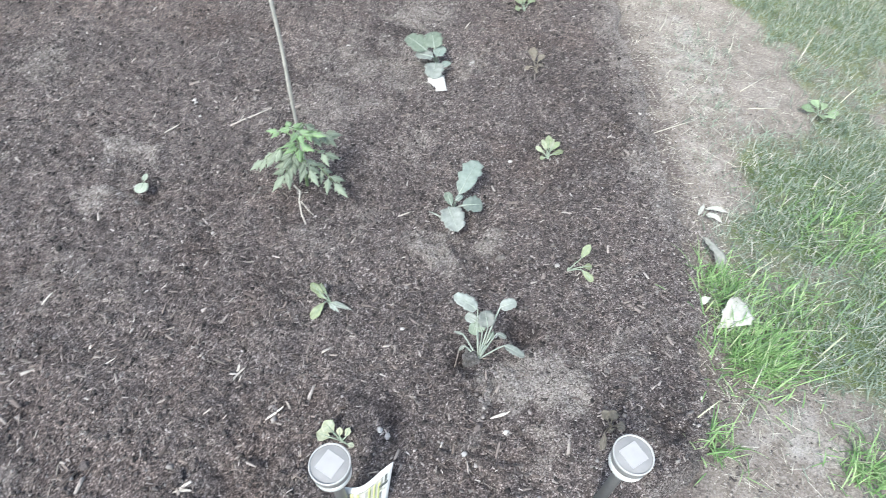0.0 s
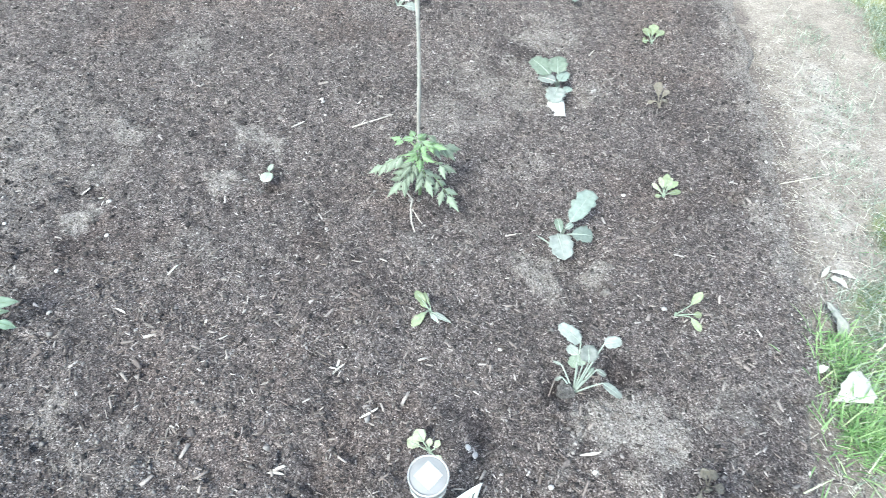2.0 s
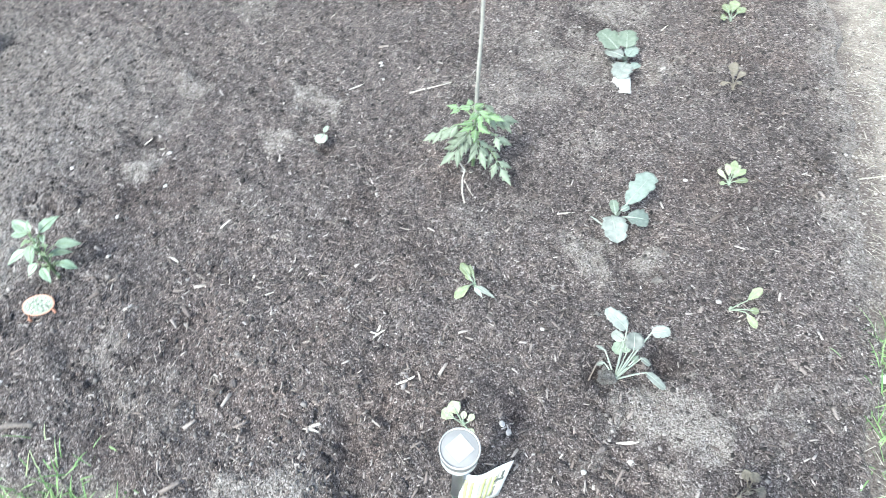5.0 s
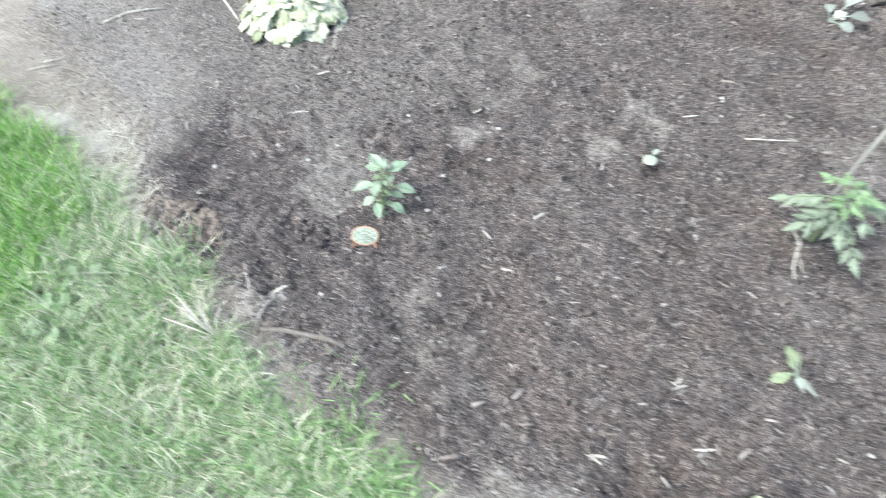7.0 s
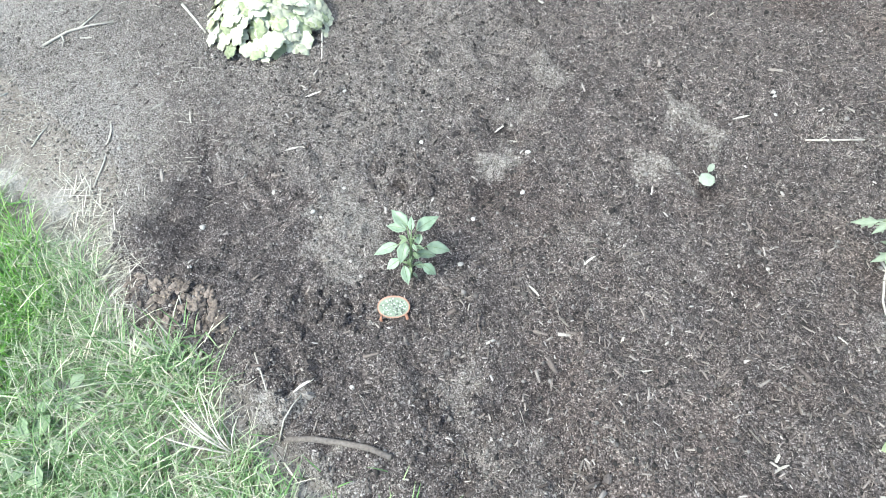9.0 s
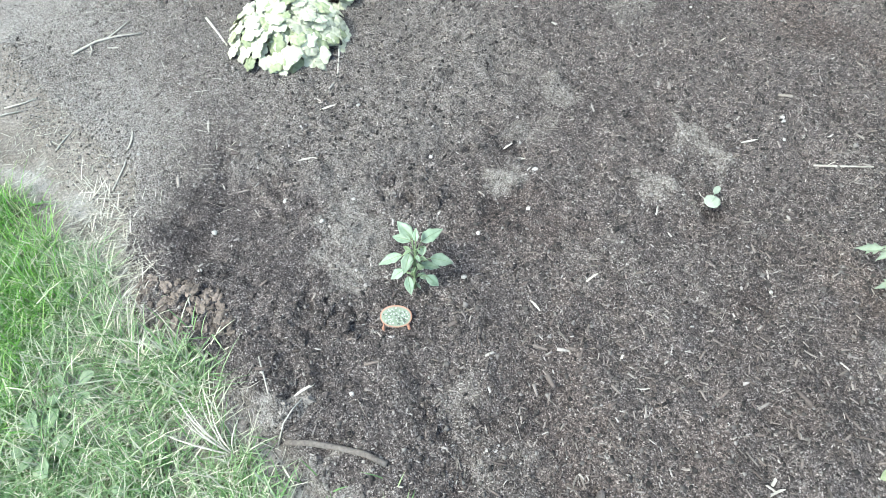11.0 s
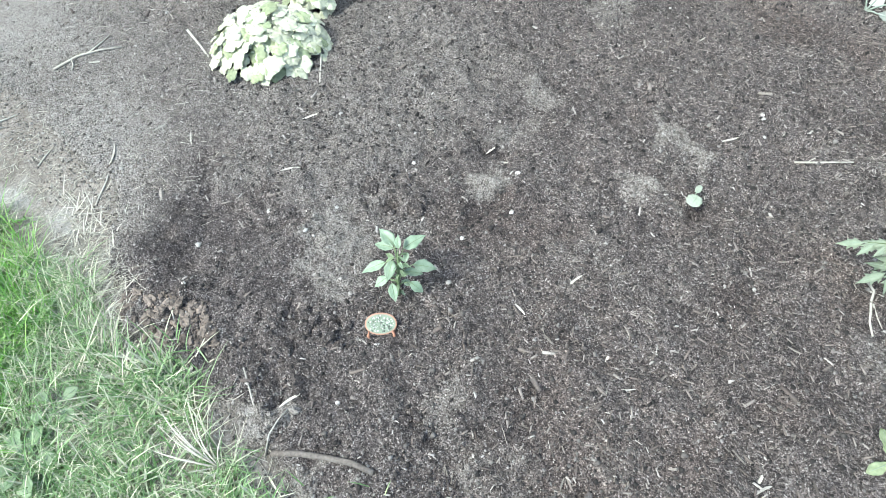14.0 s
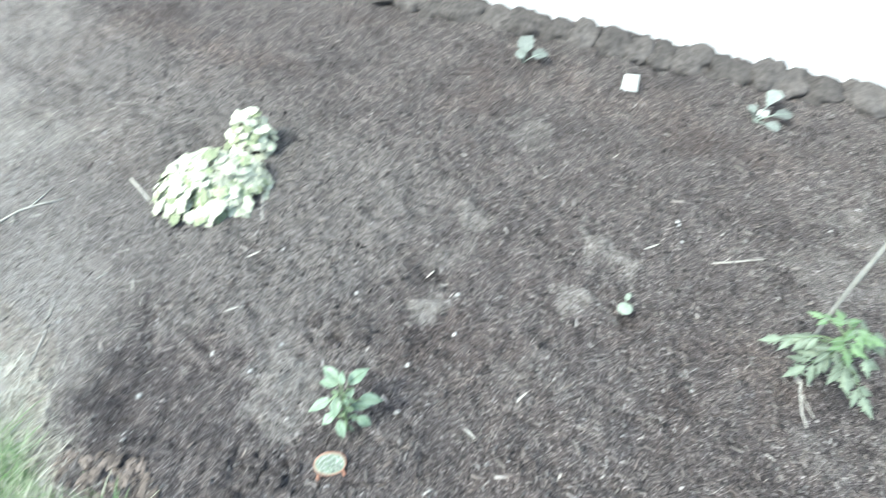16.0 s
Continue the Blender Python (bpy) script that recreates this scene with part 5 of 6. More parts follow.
def pepper(x, y):
    plant = thing("pepper_plant", x, y, on_bed(x, y), "young bushy green pepper plant with pointed leaves", "pepper plant")
    bm = bmesh.new()
    tube(bm, [(0, 0, -0.02), (-0.001, 0.002, 0.04), (-0.004, 0.009, 0.1), (-0.007, 0.016, 0.155)], [0.004, 0.0036, 0.0032, 0.0016], 8)
    part("stem", bm, TOMATO_STEM, plant)
    for i, (p1, p2, width) in enumerate([
            ((-0.032, 0.030, 0.140), (-0.080, 0.035, 0.150), 0.026), ((-0.028, 0.024, 0.140), (-0.070, 0.008, 0.130), 0.020), ((-0.016, 0.041, 0.130), (0.001, 0.092, 0.140), 0.027),
            ((-0.014, 0.024, 0.150), (-0.031, 0.043, 0.165), 0.013), ((-0.036, 0.002, 0.100), (-0.065, -0.042, 0.080), 0.021), ((-0.017, 0.008, 0.120), (-0.004, -0.025, 0.090), 0.024),
            ((0.014, 0.038, 0.100), (0.051, 0.072, 0.080), 0.026), ((0.001, 0.020, 0.080), (0.029, 0.052, 0.060), 0.018), ((-0.025, -0.007, 0.060), (-0.038, -0.035, 0.040), 0.021),
            ((-0.007, -0.012, 0.060), (0.019, -0.029, 0.030), 0.020), ((0.021, 0.017, 0.060), (0.048, 0.029, 0.030), 0.021), ((0.003, 0.016, 0.050), (0.021, 0.019, 0.040), 0.014),
            ((-0.003, 0.039, 0.130), (0.008, 0.021, 0.120), 0.012)]):
        p2 = tuple(a + 1.03 * (b - a) for a, b in zip(p1, p2))
        root = (-0.006 * p1[2] / 0.15, 0.012 * p1[2] / 0.15, max(0.015, p1[2] - 0.02))
        leaf(plant, root, p1, p2, 1.1 * width, PEPPER, TOMATO_STEM, "lance", 0.08, 0.3, 0.02, i, 0.0011, (0.15, -0.3, 1))
    r = random.Random(21)
    for i in range(22):
        a, z = i * 2.4 + r.uniform(-0.4, 0.4), 0.03 + 0.125 * i / 22
        out, size = r.uniform(0.004, 0.012), r.uniform(0.012, 0.022)
        p1 = (-0.04 * z + out * math.cos(a), 0.09 * z + out * math.sin(a), z)
        p2 = (p1[0] + size * math.cos(a), p1[1] + size * math.sin(a), z + r.uniform(-0.012, 0.016))
        leaf(plant, (-0.04 * z, 0.09 * z, z - 0.01), p1, p2, size * r.uniform(0.34, 0.48), PEPPER if i % 3 == 0 else WEED, TOMATO_STEM, "lance", 0.1, 0.35, 0.03, i, 0.0009, (0.15, -0.3, 1))
    return plant


pepper(-1.093, 0.991)


def lobed_leaf(seed, size):
    """A rounded, shallowly lobed leaf lying in its own plane, with its base at the origin."""
    bm = bmesh.new()
    around_n, rings = 26, 4
    thick = 0.0008
    layers = []
    for lay in (0, 1):
        grid = [[bm.verts.new((0, 0.48 * size, -lay * thick - 0.04 * size))]]
        for k in range(1, rings + 1):
            row = []
            for i in range(around_n):
                a = 2 * math.pi * i / around_n
                rim = 0.5 * size * (1 + 0.07 * math.cos(6 * a + seed) + 0.045 * math.sin(13 * a + 2 * seed))
                notch = 1 - 0.45 * math.exp(-((a - 1.5 * math.pi) / 0.28) ** 2)
                rr = rim * notch * k / rings
                lift = -0.11 * size * (k / rings) ** 2 + 0.035 * size * math.cos(7 * a + seed) * (k / rings) ** 2 + 0.03 * size * math.sin(3 * a + seed)
                row.append(bm.verts.new((rr * math.cos(a), 0.48 * size + rr * math.sin(a), lift - lay * thick)))
            grid.append(row)
        layers.append(grid)
    for lay, grid in enumerate(layers):
        for i in range(around_n):
            j = (i + 1) % around_n
            tri = (grid[0][0], grid[1][i], grid[1][j])
            bm.faces.new(tri if lay == 0 else tri[::-1])
            for k in range(1, rings):
                q = (grid[k][i], grid[k + 1][i], grid[k + 1][j], grid[k][j])
                bm.faces.new(q if lay == 0 else q[::-1])
    for i in range(around_n):
        j = (i + 1) % around_n
        bm.faces.new((layers[0][rings][i], layers[1][rings][i], layers[1][rings][j], layers[0][rings][j]))
    return bm


def leaf_data(seed, mat):
    ob = part("leaf_pattern", lobed_leaf(seed, 1.0), mat)
    me = ob.data
    bpy.data.objects.remove(ob)
    return me


HEU_LEAVES = [leaf_data(k * 1.3, HEUCHERA) for k in range(5)]
HEU_YOUNG = [leaf_data(k * 1.9 + 0.4, HEUCHERA_DARK) for k in range(2)]


def mound_plant(x, y, rx, ry, height, count, size, label, turn, seed):
    plant = thing("heuchera", x, y, on_bed(x, y), label, "perennial", "pale mounded perennials", turn)
    r = random.Random(seed)
    bm = bmesh.new()
    for k in range(9):
        a = k * 2 * math.pi / 9
        tube(bm, bent((0.01 * math.cos(a), 0.01 * math.sin(a), -0.01), (0.3 * rx * math.cos(a), 0.3 * ry * math.sin(a), 0.5 * height), (0.65 * rx * math.cos(a), 0.65 * ry * math.sin(a), 0.6 * height), 4), 0.0018, 5)
    part("leaf_stalks", bm, RIB, plant)
    for i in range(count):
        # sunflower spacing from the crown outwards
        u = (i + 0.5) / count
        a = i * 2.39996 + r.uniform(-0.25, 0.25)
        rad = math.sqrt(u) * r.uniform(0.9, 1.08)
        px, py = rx * rad * math.cos(a), ry * rad * math.sin(a)
        pz = height * max(0.06, 1 - 0.85 * rad ** 2.2) + r.uniform(-0.012, 0.012)
        tilt = -4 - 46 * rad + r.uniform(-15, 15)
        s = size * r.uniform(0.7, 1.25)
        heading = math.degrees(math.atan2(py, px)) - 90 + r.uniform(-30, 30)
        pool = HEU_YOUNG if r.random() < 0.14 else HEU_LEAVES
        m = pose(px - 0.4 * s * math.cos(a), py - 0.4 * s * math.sin(a), pz, 0, 0, heading) @ pose(0, 0, 0, tilt, r.uniform(-15, 15), 0) @ Matrix.Diagonal((s, s, s, 1))
        share("leaf", r.choice(pool), plant, m)
    return plant


mound_plant(-2.03, 1.385, 0.205, 0.18, 0.13, 185, 0.056, "pale yellow-white heuchera in a dense leafy mound", 35, 5)
mound_plant(-2.10, 1.62, 0.095, 0.085, 0.15, 62, 0.05, "smaller cream-leaved heuchera behind a larger one", 20, 9)


def weed(x, y, count, size, label, seed):
    plant = thing("broadleaf_weed", x, y, on_ground(x, y), label, "weed", "broadleaf weeds")
    r = random.Random(seed)
    for i in range(count):
        a = i * 2 * math.pi / count + r.uniform(-0.3, 0.3)
        k = r.uniform(0.7, 1.2) * size
        p1 = (0.3 * k * math.cos(a), 0.3 * k * math.sin(a), 0.02)
        p2 = (1.15 * k * math.cos(a), 1.15 * k * math.sin(a), 0.03 + r.uniform(-0.008, 0.012))
        leaf(plant, (0, 0, 0.004), p1, p2, 0.55 * k, WEED, RIB, "spoon", 0.1, 0.15, 0.05, i, 0.0014)
    return plant


weed(-1.383, 0.232, 6, 0.06, "broad-leaved green weed growing in the lawn", 1)
weed(-1.45, 0.33, 4, 0.045, "small broad-leaved weed growing in the lawn", 2)
weed(1.394, 2.291, 6, 0.05, "pale green broad-leaved weed in worn lawn", 3)
weed(-1.17, 0.30, 4, 0.03, "small broad-leaved weed growing in the lawn", 4)

# ---- solar lights ----


def solar_light(x, y, lean, turn, label):
    top = 0.272
    z = on_bed(x, y)
    ob = thing("solar_light", x, y, z, label, "garden light", "solar lights")
    ob.matrix_basis = pose(x, y, z, lean[0], lean[1], turn)
    h = top - z
    bm = bmesh.new()
    lathe(bm, [(0.0315, h - 0.024), (0.0335, h - 0.022), (0.0340, h - 0.006), (0.0335, h - 0.004), (0.0305, h - 0.004)], 48)
    part("cap", bm, STEEL, ob, "grey metal cap")
    bm = bmesh.new()
    lathe(bm, [(0.0300, h - 0.004), (0.0347, h - 0.005), (0.0352, h - 0.001), (0.0342, h + 0.001), (0.0328, h + 0.001), (0.0322, h - 0.003)], 48, False)
    part("rim", bm, RIM, ob, "white raised rim")
    bm = bmesh.new()
    lathe(bm, [(0.0322, h - 0.006), (0.0322, h - 0.0025), (0.0315, h - 0.002)], 48)
    part("panel_base", bm, DISC, ob, "grey round panel base")
    bm = bmesh.new()
    bmesh.ops.create_cube(bm, size=1.0)
    bmesh.ops.scale(bm, verts=bm.verts, vec=(0.035, 0.035, 0.0016))
    bmesh.ops.bevel(bm, geom=bm.edges[:], offset=0.0005, segments=1)
    bmesh.ops.translate(bm, verts=bm.verts, vec=(0, 0, h - 0.0012))
    cell = part("solar_cell", bm, CELL, ob, "square solar cell with its sky reflection in the colour", False)
    bm = bmesh.new()
    lathe(bm, [(0.012, h - 0.052), (0.028, h - 0.050), (0.0325, h - 0.043), (0.0325, h - 0.026), (0.0315, h - 0.024)], 40)
    part("lens", bm, LENS, ob, "frosted white lens ring")
    bm = bmesh.new()
    lathe(bm, [(0.0105, 0.006), (0.0105, h - 0.052), (0.012, h - 0.050)], 24)
    part("stake", bm, STEEL, ob, "grey metal tube")
    bm = bmesh.new()
    lathe(bm, [(0.003, -0.05), (0.009, -0.01), (0.012, 0.0), (0.012, 0.008), (0.009, 0.010)], 16)
    part("spike", bm, INK, ob, "black plastic ground spike")
    return ob


solar_light(0.020, 0.876, (0, 0), 62, "round solar stake light with a white rim beside a card")
solar_light(0.524, 0.938, (0, 0), 35, "round solar stake light with a white rim at the bed corner")


# ---- cards and markers ----
def packet():
    """A bowed printed card leaning back on the soil."""
    ob = thing("seed_packet", 0.0, 0.0, 0.0, "white card printed with yellow-green pods, leaning on the soil", "seed packet")
    bl, br, tr, tl = Vector((0.030, 0.857, 0.020)), Vector((0.102, 0.892, 0.026)), Vector((0.110, 0.944, 0.104)), Vector((0.022, 0.893, 0.094))
    n = (br - bl).cross(tl - bl).normalized()

    def at(u, v, lift=0.0):
        base = bl.lerp(br, u).lerp(tl.lerp(tr, u), v)
        bow = 0.006 * math.sin(math.pi * u * 1.3) + 0.004 * v * math.sin(2.2 * math.pi * u)
        drop = -0.012 * v * math.sin(math.pi * u) * (tl - bl).normalized()
        return base + n * (bow + lift) + drop

    def sheet_part(name, u0, u1, v0, v1, lift, thick, mat, parent, label="", nu=10, nv=6):
        bm = bmesh.new()
        a = [[bm.verts.new(at(u0 + (u1 - u0) * i / nu, v0 + (v1 - v0) * j / nv, lift)) for i in range(nu + 1)] for j in range(nv + 1)]
        b = [[bm.verts.new(at(u0 + (u1 - u0) * i / nu, v0 + (v1 - v0) * j / nv, lift - thick)) for i in range(nu + 1)] for j in range(nv + 1)]
        for j in range(nv):
            for i in range(nu):
                bm.faces.new((a[j][i], a[j][i + 1], a[j + 1][i + 1], a[j + 1][i]))
                bm.faces.new((b[j][i], b[j + 1][i], b[j + 1][i + 1], b[j][i + 1]))
        for i in range(nu):
            bm.faces.new((a[0][i], b[0][i], b[0][i + 1], a[0][i + 1]))
            bm.faces.new((a[nv][i], a[nv][i + 1], b[nv][i + 1], b[nv][i]))
        for j in range(nv):
            bm.faces.new((a[j][0], a[j + 1][0], b[j + 1][0], b[j][0]))
            bm.faces.new((a[j][nu], b[j][nu], b[j + 1][nu], a[j + 1][nu]))
        return part(name, bm, mat, parent, label)

    card = sheet_part("card", 0, 1, 0, 1, 0.0, 0.0012, CARD, ob)
    picture = sheet_part("printed_picture", 0.06, 0.80, 0.12, 0.80, 0.0012, 0.0008, GREYPRINT, card, "grey printed picture panel")
    for k, u in enumerate((0.09, 0.21, 0.34, 0.46, 0.58, 0.69)):
        sheet_part("printed_pod", u, u + 0.055, 0.10 + 0.03 * (k % 2), 0.82 - 0.05 * (k % 3), 0.0022, 0.0006, PODS if k != 2 else CARD, card, "yellow-green printed pod", 3, 5)
    sheet_part("printed_mark", 0.72, 0.92, 0.55, 0.62, 0.0022, 0.0006, INK, card, "dark printed mark", 4, 2)
    sheet_part("printed_mark", 0.74, 0.88, 0.42, 0.47, 0.0022, 0.0006, GREYPRINT, card, "grey printed mark", 4, 2)
    sheet_part("printed_mark", 0.84, 0.89, 0.64, 0.82, 0.0022, 0.0006, INK, card, "dark printed mark", 2, 3)
    bm = bmesh.new()
    tube(bm, [at(0.5, 0.3, -0.004), at(0.5, -0.3, -0.004)], 0.002, 6)
    part("prop_stick", bm, WOOD, ob, "thin wooden prop")


packet()


def plant_tag():
    """An oval orange-framed plant tag on a short stake, tipped back."""
    ob = thing("plant_tag", -1.05, 0.888, on_bed(-1.05, 0.888), "oval plant tag with an orange frame and speckled face", "plant tag")
    ob.matrix_basis = pose(-1.05, 0.888, on_bed(-1.05, 0.888), 0, 0, 43)
    tilt = pose(0, 0, 0.010, 38, 0, 0)

    def oval(w, h, z0, z1, cy):
        bm = bmesh.new()
        ring = [(w * (abs(math.cos(a)) ** 0.96) * (1 if math.cos(a) > 0 else -1), cy + h * (abs(math.sin(a)) ** 0.92) * (1 if math.sin(a) > 0 else -1)) for a in (2 * math.pi * k / 40 for k in range(40))]
        lo = [bm.verts.new(tilt @ Vector((px, py, z0))) for px, py in ring]
        hi = [bm.verts.new(tilt @ Vector((px, py, z1))) for px, py in ring]
        bm.faces.new(lo[::-1])
        bm.faces.new(hi)
        for k in range(40):
            bm.faces.new((lo[k], lo[(k + 1) % 40], hi[(k + 1) % 40], hi[k]))
        return bm

    plate = part("plate", oval(0.0352, 0.0247, 0, 0.002, 0.028), ORANGE, ob, "orange oval frame", False)
    part("border", oval(0.0335, 0.023, 0.002, 0.0026, 0.028), PEACH, ob, "pale peach border", False)
    part("face", oval(0.0312, 0.0208, 0.0026, 0.0032, 0.028), RIB, ob, "speckled printed face", False)
    r = random.Random(3)
    for name, mat, count in (("printed_leaf", TOMATO, 110), ("printed_leaf", CARD, 60), ("printed_fleck", INK, 36)):
        for _ in range(count):
            a, q = r.uniform(0, 2 * math.pi), math.sqrt(r.random()) * 0.9
            cx, cy, w = 0.0325 * q * math.cos(a), 0.028 + 0.0218 * q * math.sin(a), r.uniform(0.0011, 0.0025)
            bm = bmesh.new()
            corners = [(cx + w * math.cos(b) * r.uniform(0.6, 1.2), cy + w * math.sin(b) * r.uniform(0.6, 1.2)) for b in (k * math.pi / 3 for k in range(6))]
            lo = [bm.verts.new(tilt @ Vector((px, py, 0.0032))) for px, py in corners]
            hi = [bm.verts.new(tilt @ Vector((px, py, 0.0036))) for px, py in corners]
            bm.faces.new(hi)
            for k in range(6):
                bm.faces.new((lo[k], lo[(k + 1) % 6], hi[(k + 1) % 6], hi[k]))
            part(name, bm, mat, plate, "", False)
    for side in (-1, 1):
        bm = bmesh.new()
        tube(bm, [tilt @ Vector((side * 0.026, 0.012, 0.001)), tilt @ Vector((side * 0.029, 0.002, 0.001)), (side * 0.027, 0.002, -0.006)], [0.003, 0.0035, 0.003], 8)
        part("foot", bm, ORANGE, ob, "orange foot")
    bm = bmesh.new()
    tube(bm, [tilt @ Vector((0, 0.03, -0.003)), (0, 0.02, 0.01), (0, 0.018, -0.05)], 0.003, 6)
    part("stake", bm, ORANGE, ob, "orange stake")


plant_tag()


def marker(x, y, w, h, tilt, turn, label, mat=CARD):
    z = on_bed(x, y)
    bm = bmesh.new()
    bmesh.ops.create_grid(bm, x_segments=6, y_segments=6, size=0.5)
    for v in bm.verts:
        v.co = Vector((v.co.x * w * (1 - 0.12 * v.co.y), (v.co.y + 0.5) * h, 0.004 * math.sin(3 * v.co.x + 1) + 0.003 * math.sin(5 * v.co.y)))
    made = bmesh.ops.solidify(bm, geom=bm.faces[:], thickness=0.0012)
    ob = part("plant_marker", bm, mat)
    ob.matrix_basis = pose(x, y, z + 0.002, 0, 0, turn) @ pose(0, 0, 0, tilt, 0, 0)
    return tagged(ob, label, "plant marker", "white plant markers")


marker(0.083, 2.232, 0.058, 0.06, 16, 14, "blank white plastic plant marker leaning under a seedling")
marker(-1.146, 2.745, 0.062, 0.066, 48, 22, "blank white square plant marker near the edging")
marker(-0.658, 2.86, 0.04, 0.03, 30, 12, "small white scrap of a plant marker")

# ---- cane, twigs and branches ----
bm = bmesh.new()
pts, rad = [], []
for k in range(31):
    z = -0.12 + k * 0.045
    node = k % 6 == 3
    pts.append((0.002 * math.sin(k * 0.7), 0.0015 * math.cos(k * 0.9), z))
    rad.append((0.0062 if node else 0.0050) - 0.00003 * k)
tube(bm, pts, rad, 10)
cane = part("bamboo_cane", bm, CANE)
cane.matrix_basis = pose(-0.286, 1.842, on_bed(-0.286, 1.842))
tagged(cane, "tall thin bamboo cane stuck upright in the soil", "garden cane")


def stick(name, points, radius, mat, label, category, twigs=(), taper=0.7, rise=0.0):
    """A crooked stick lying on the ground, with any side twigs."""
    bm = bmesh.new()
    x0, y0 = points[0]
    base = on_ground(x0, y0)
    line = [(px - x0, py - y0, on_ground(px, py) - base + radius * 1.0 + rise * math.sin(math.pi * k / (len(points) - 1))) for k, (px, py) in enumerate(points)]
    tube(bm, line, [radius * (1 - (1 - taper) * i / max(1, len(line) - 1)) for i in range(len(line))], 8)
    for tw in twigs:
        seg = [(px - x0, py - y0, on_ground(px, py) - base + radius * 0.7) for px, py in tw]
        tube(bm, seg, [radius * 0.7, radius * 0.55, radius * 0.35][:len(seg)], 6)
    ob = part(name, bm, mat)
    ob.matrix_basis = pose(x0, y0, base)
    return tagged(ob, label, category)


stick("branch", [(-1.04, 0.565), (-0.998, 0.598), (-0.952, 0.628), (-0.90, 0.655), (-0.853, 0.669)], 0.0062, BRANCH, "short bent brown branch lying on the soil", "branch", taper=0.95)
stick("twig", [(-0.300, 1.755), (-0.272, 1.722), (-0.268, 1.688), (-0.258, 1.662), (-0.250, 1.640), (-0.232, 1.610)], 0.0031, WOOD, "forked pale twig lying below the tomato plant", "twig", [[(-0.262, 1.685), (-0.24, 1.665), (-0.22, 1.648)], [(-0.278, 1.72), (-0.25, 1.722)]])
stick("twig", [(-0.575, 2.011), (-0.54, 2.025), (-0.50, 2.06), (-0.455, 2.09)], 0.003, TWIG, "thin crooked twig lying on the soil", "twig", [[(-0.55, 2.022), (-0.538, 2.045)]])
stick("twig", [(-2.299, 1.253), (-2.22, 1.238), (-2.141, 1.219)], 0.0045, WOOD, "bleached stick lying beside the pale perennial", "twig")
stick("twig", [(-1.905, 1.475), (-1.86, 1.44), (-1.79, 1.371)], 0.0038, WOOD, "bleached thin stick beside the pale perennial", "twig")
stick("twig", [(-2.47, 0.869), (-2.467, 0.949), (-2.44, 1.013), (-2.402, 1.072)], 0.0042, WOOD, "split bleached stick lying on dry soil", "twig", [[(-2.455, 0.985), (-2.475, 1.04), (-2.49, 1.085)], [(-2.468, 0.93), (-2.44, 0.92), (-2.42, 0.9)]])
stick("straw_stalk", [(-1.054, 0.552), (-1.060, 0.585), (-1.068, 0.615), (-1.078, 0.650)], 0.0019, TWIG, "dry straw stalk at the border of the bed", "straw", rise=0.02)
stick("straw_stalk", [(-1.221, 0.641), (-1.15, 0.61), (-1.073, 0.571)], 0.002, TWIG, "thin dry stalk with side shoots", "straw", [[(-1.17, 0.618), (-1.185, 0.585), (-1.21, 0.565)], [(-1.17, 0.618), (-1.135, 0.65)]])
stick("straw_stalk", [(-1.899, 0.671), (-1.95, 0.735), (-2.006, 0.793)], 0.0025, WOOD, "long dry straw stalk on pale dirt", "straw")
stick("straw_stalk", [(-2.397, 0.615), (-2.385, 0.66), (-2.376, 0.699)], 0.003, WOOD, "dry straw stalk on pale dirt", "straw")
stick("twig", [(0.235, 1.288), (0.221, 1.258), (0.213, 1.214)], 0.0022, BRANCH, "thin dark twig lying beside a broccoli seedling", "twig")
stick("straw_stalk", [(-2.384, 0.566), (-2.37, 0.605), (-2.353, 0.646)], 0.003, WOOD, "thick bleached dry stalk on pale dirt", "straw")
stick("straw_stalk", [(-2.146, 0.639), (-2.163, 0.672), (-2.175, 0.705)], 0.0025, WOOD, "thin bleached stalk on pale dirt", "straw")
stick("straw_stalk", [(-1.441, 0.619), (-1.41, 0.6), (-1.369, 0.573)], 0.0018, WOOD, "dry stem by the reddish clods", "straw")
for a, b in (((0.925, 2.787), (0.983, 2.943)), ((1.165, 2.648), (1.224, 2.809)), ((1.152, 2.401), (1.277, 2.516)), ((0.815, 2.146), (0.966, 2.224)), ((1.158, 2.306), (1.258, 2.317)), ((1.141, 2.021), (1.226, 2.075))):
    stick("straw_stalk", [a, ((a[0] + b[0]) / 2 + 0.006, (a[1] + b[1]) / 2), b], 0.0021, STRAW, "long dead straw stalk lying on the dirt path", "straw")

# dead grass clump at the border: long bleached blades
clump = thing("dead_grass", -1.1, 0.482, on_ground(-1.1, 0.482), "bleached clump of long dead grass blades", "dead grass")
for i, (dx, dy, h, w) in enumerate(((-0.14, -0.078, 0.03, 0.006), (-0.19, -0.005, 0.05, 0.006), (-0.155, 0.0, 0.06, 0.005), (-0.12, -0.02, 0.05, 0.006), (-0.1, 0.035, 0.07, 0.005), (-0.17, -0.03, 0.045, 0.005),
                                     (-0.09, -0.055, 0.03, 0.005), (0.02, 0.02, 0.05, 0.004), (-0.03, 0.06, 0.07, 0.004), (-0.06, 0.01, 0.07, 0.004), (0.03, -0.03, 0.03, 0.004), (-0.145, 0.03, 0.05, 0.004), (-0.05, -0.07, 0.02, 0.004))):
    bm = bmesh.new()
    blade_mesh(bm, (0, 0, 0.002), (dx, dy, h), 0.6 * w, "lance", 0.2, 0.3, 0.01, i, rows=8, cols=2)
    part("dead_blade", bm, WOOD, clump)


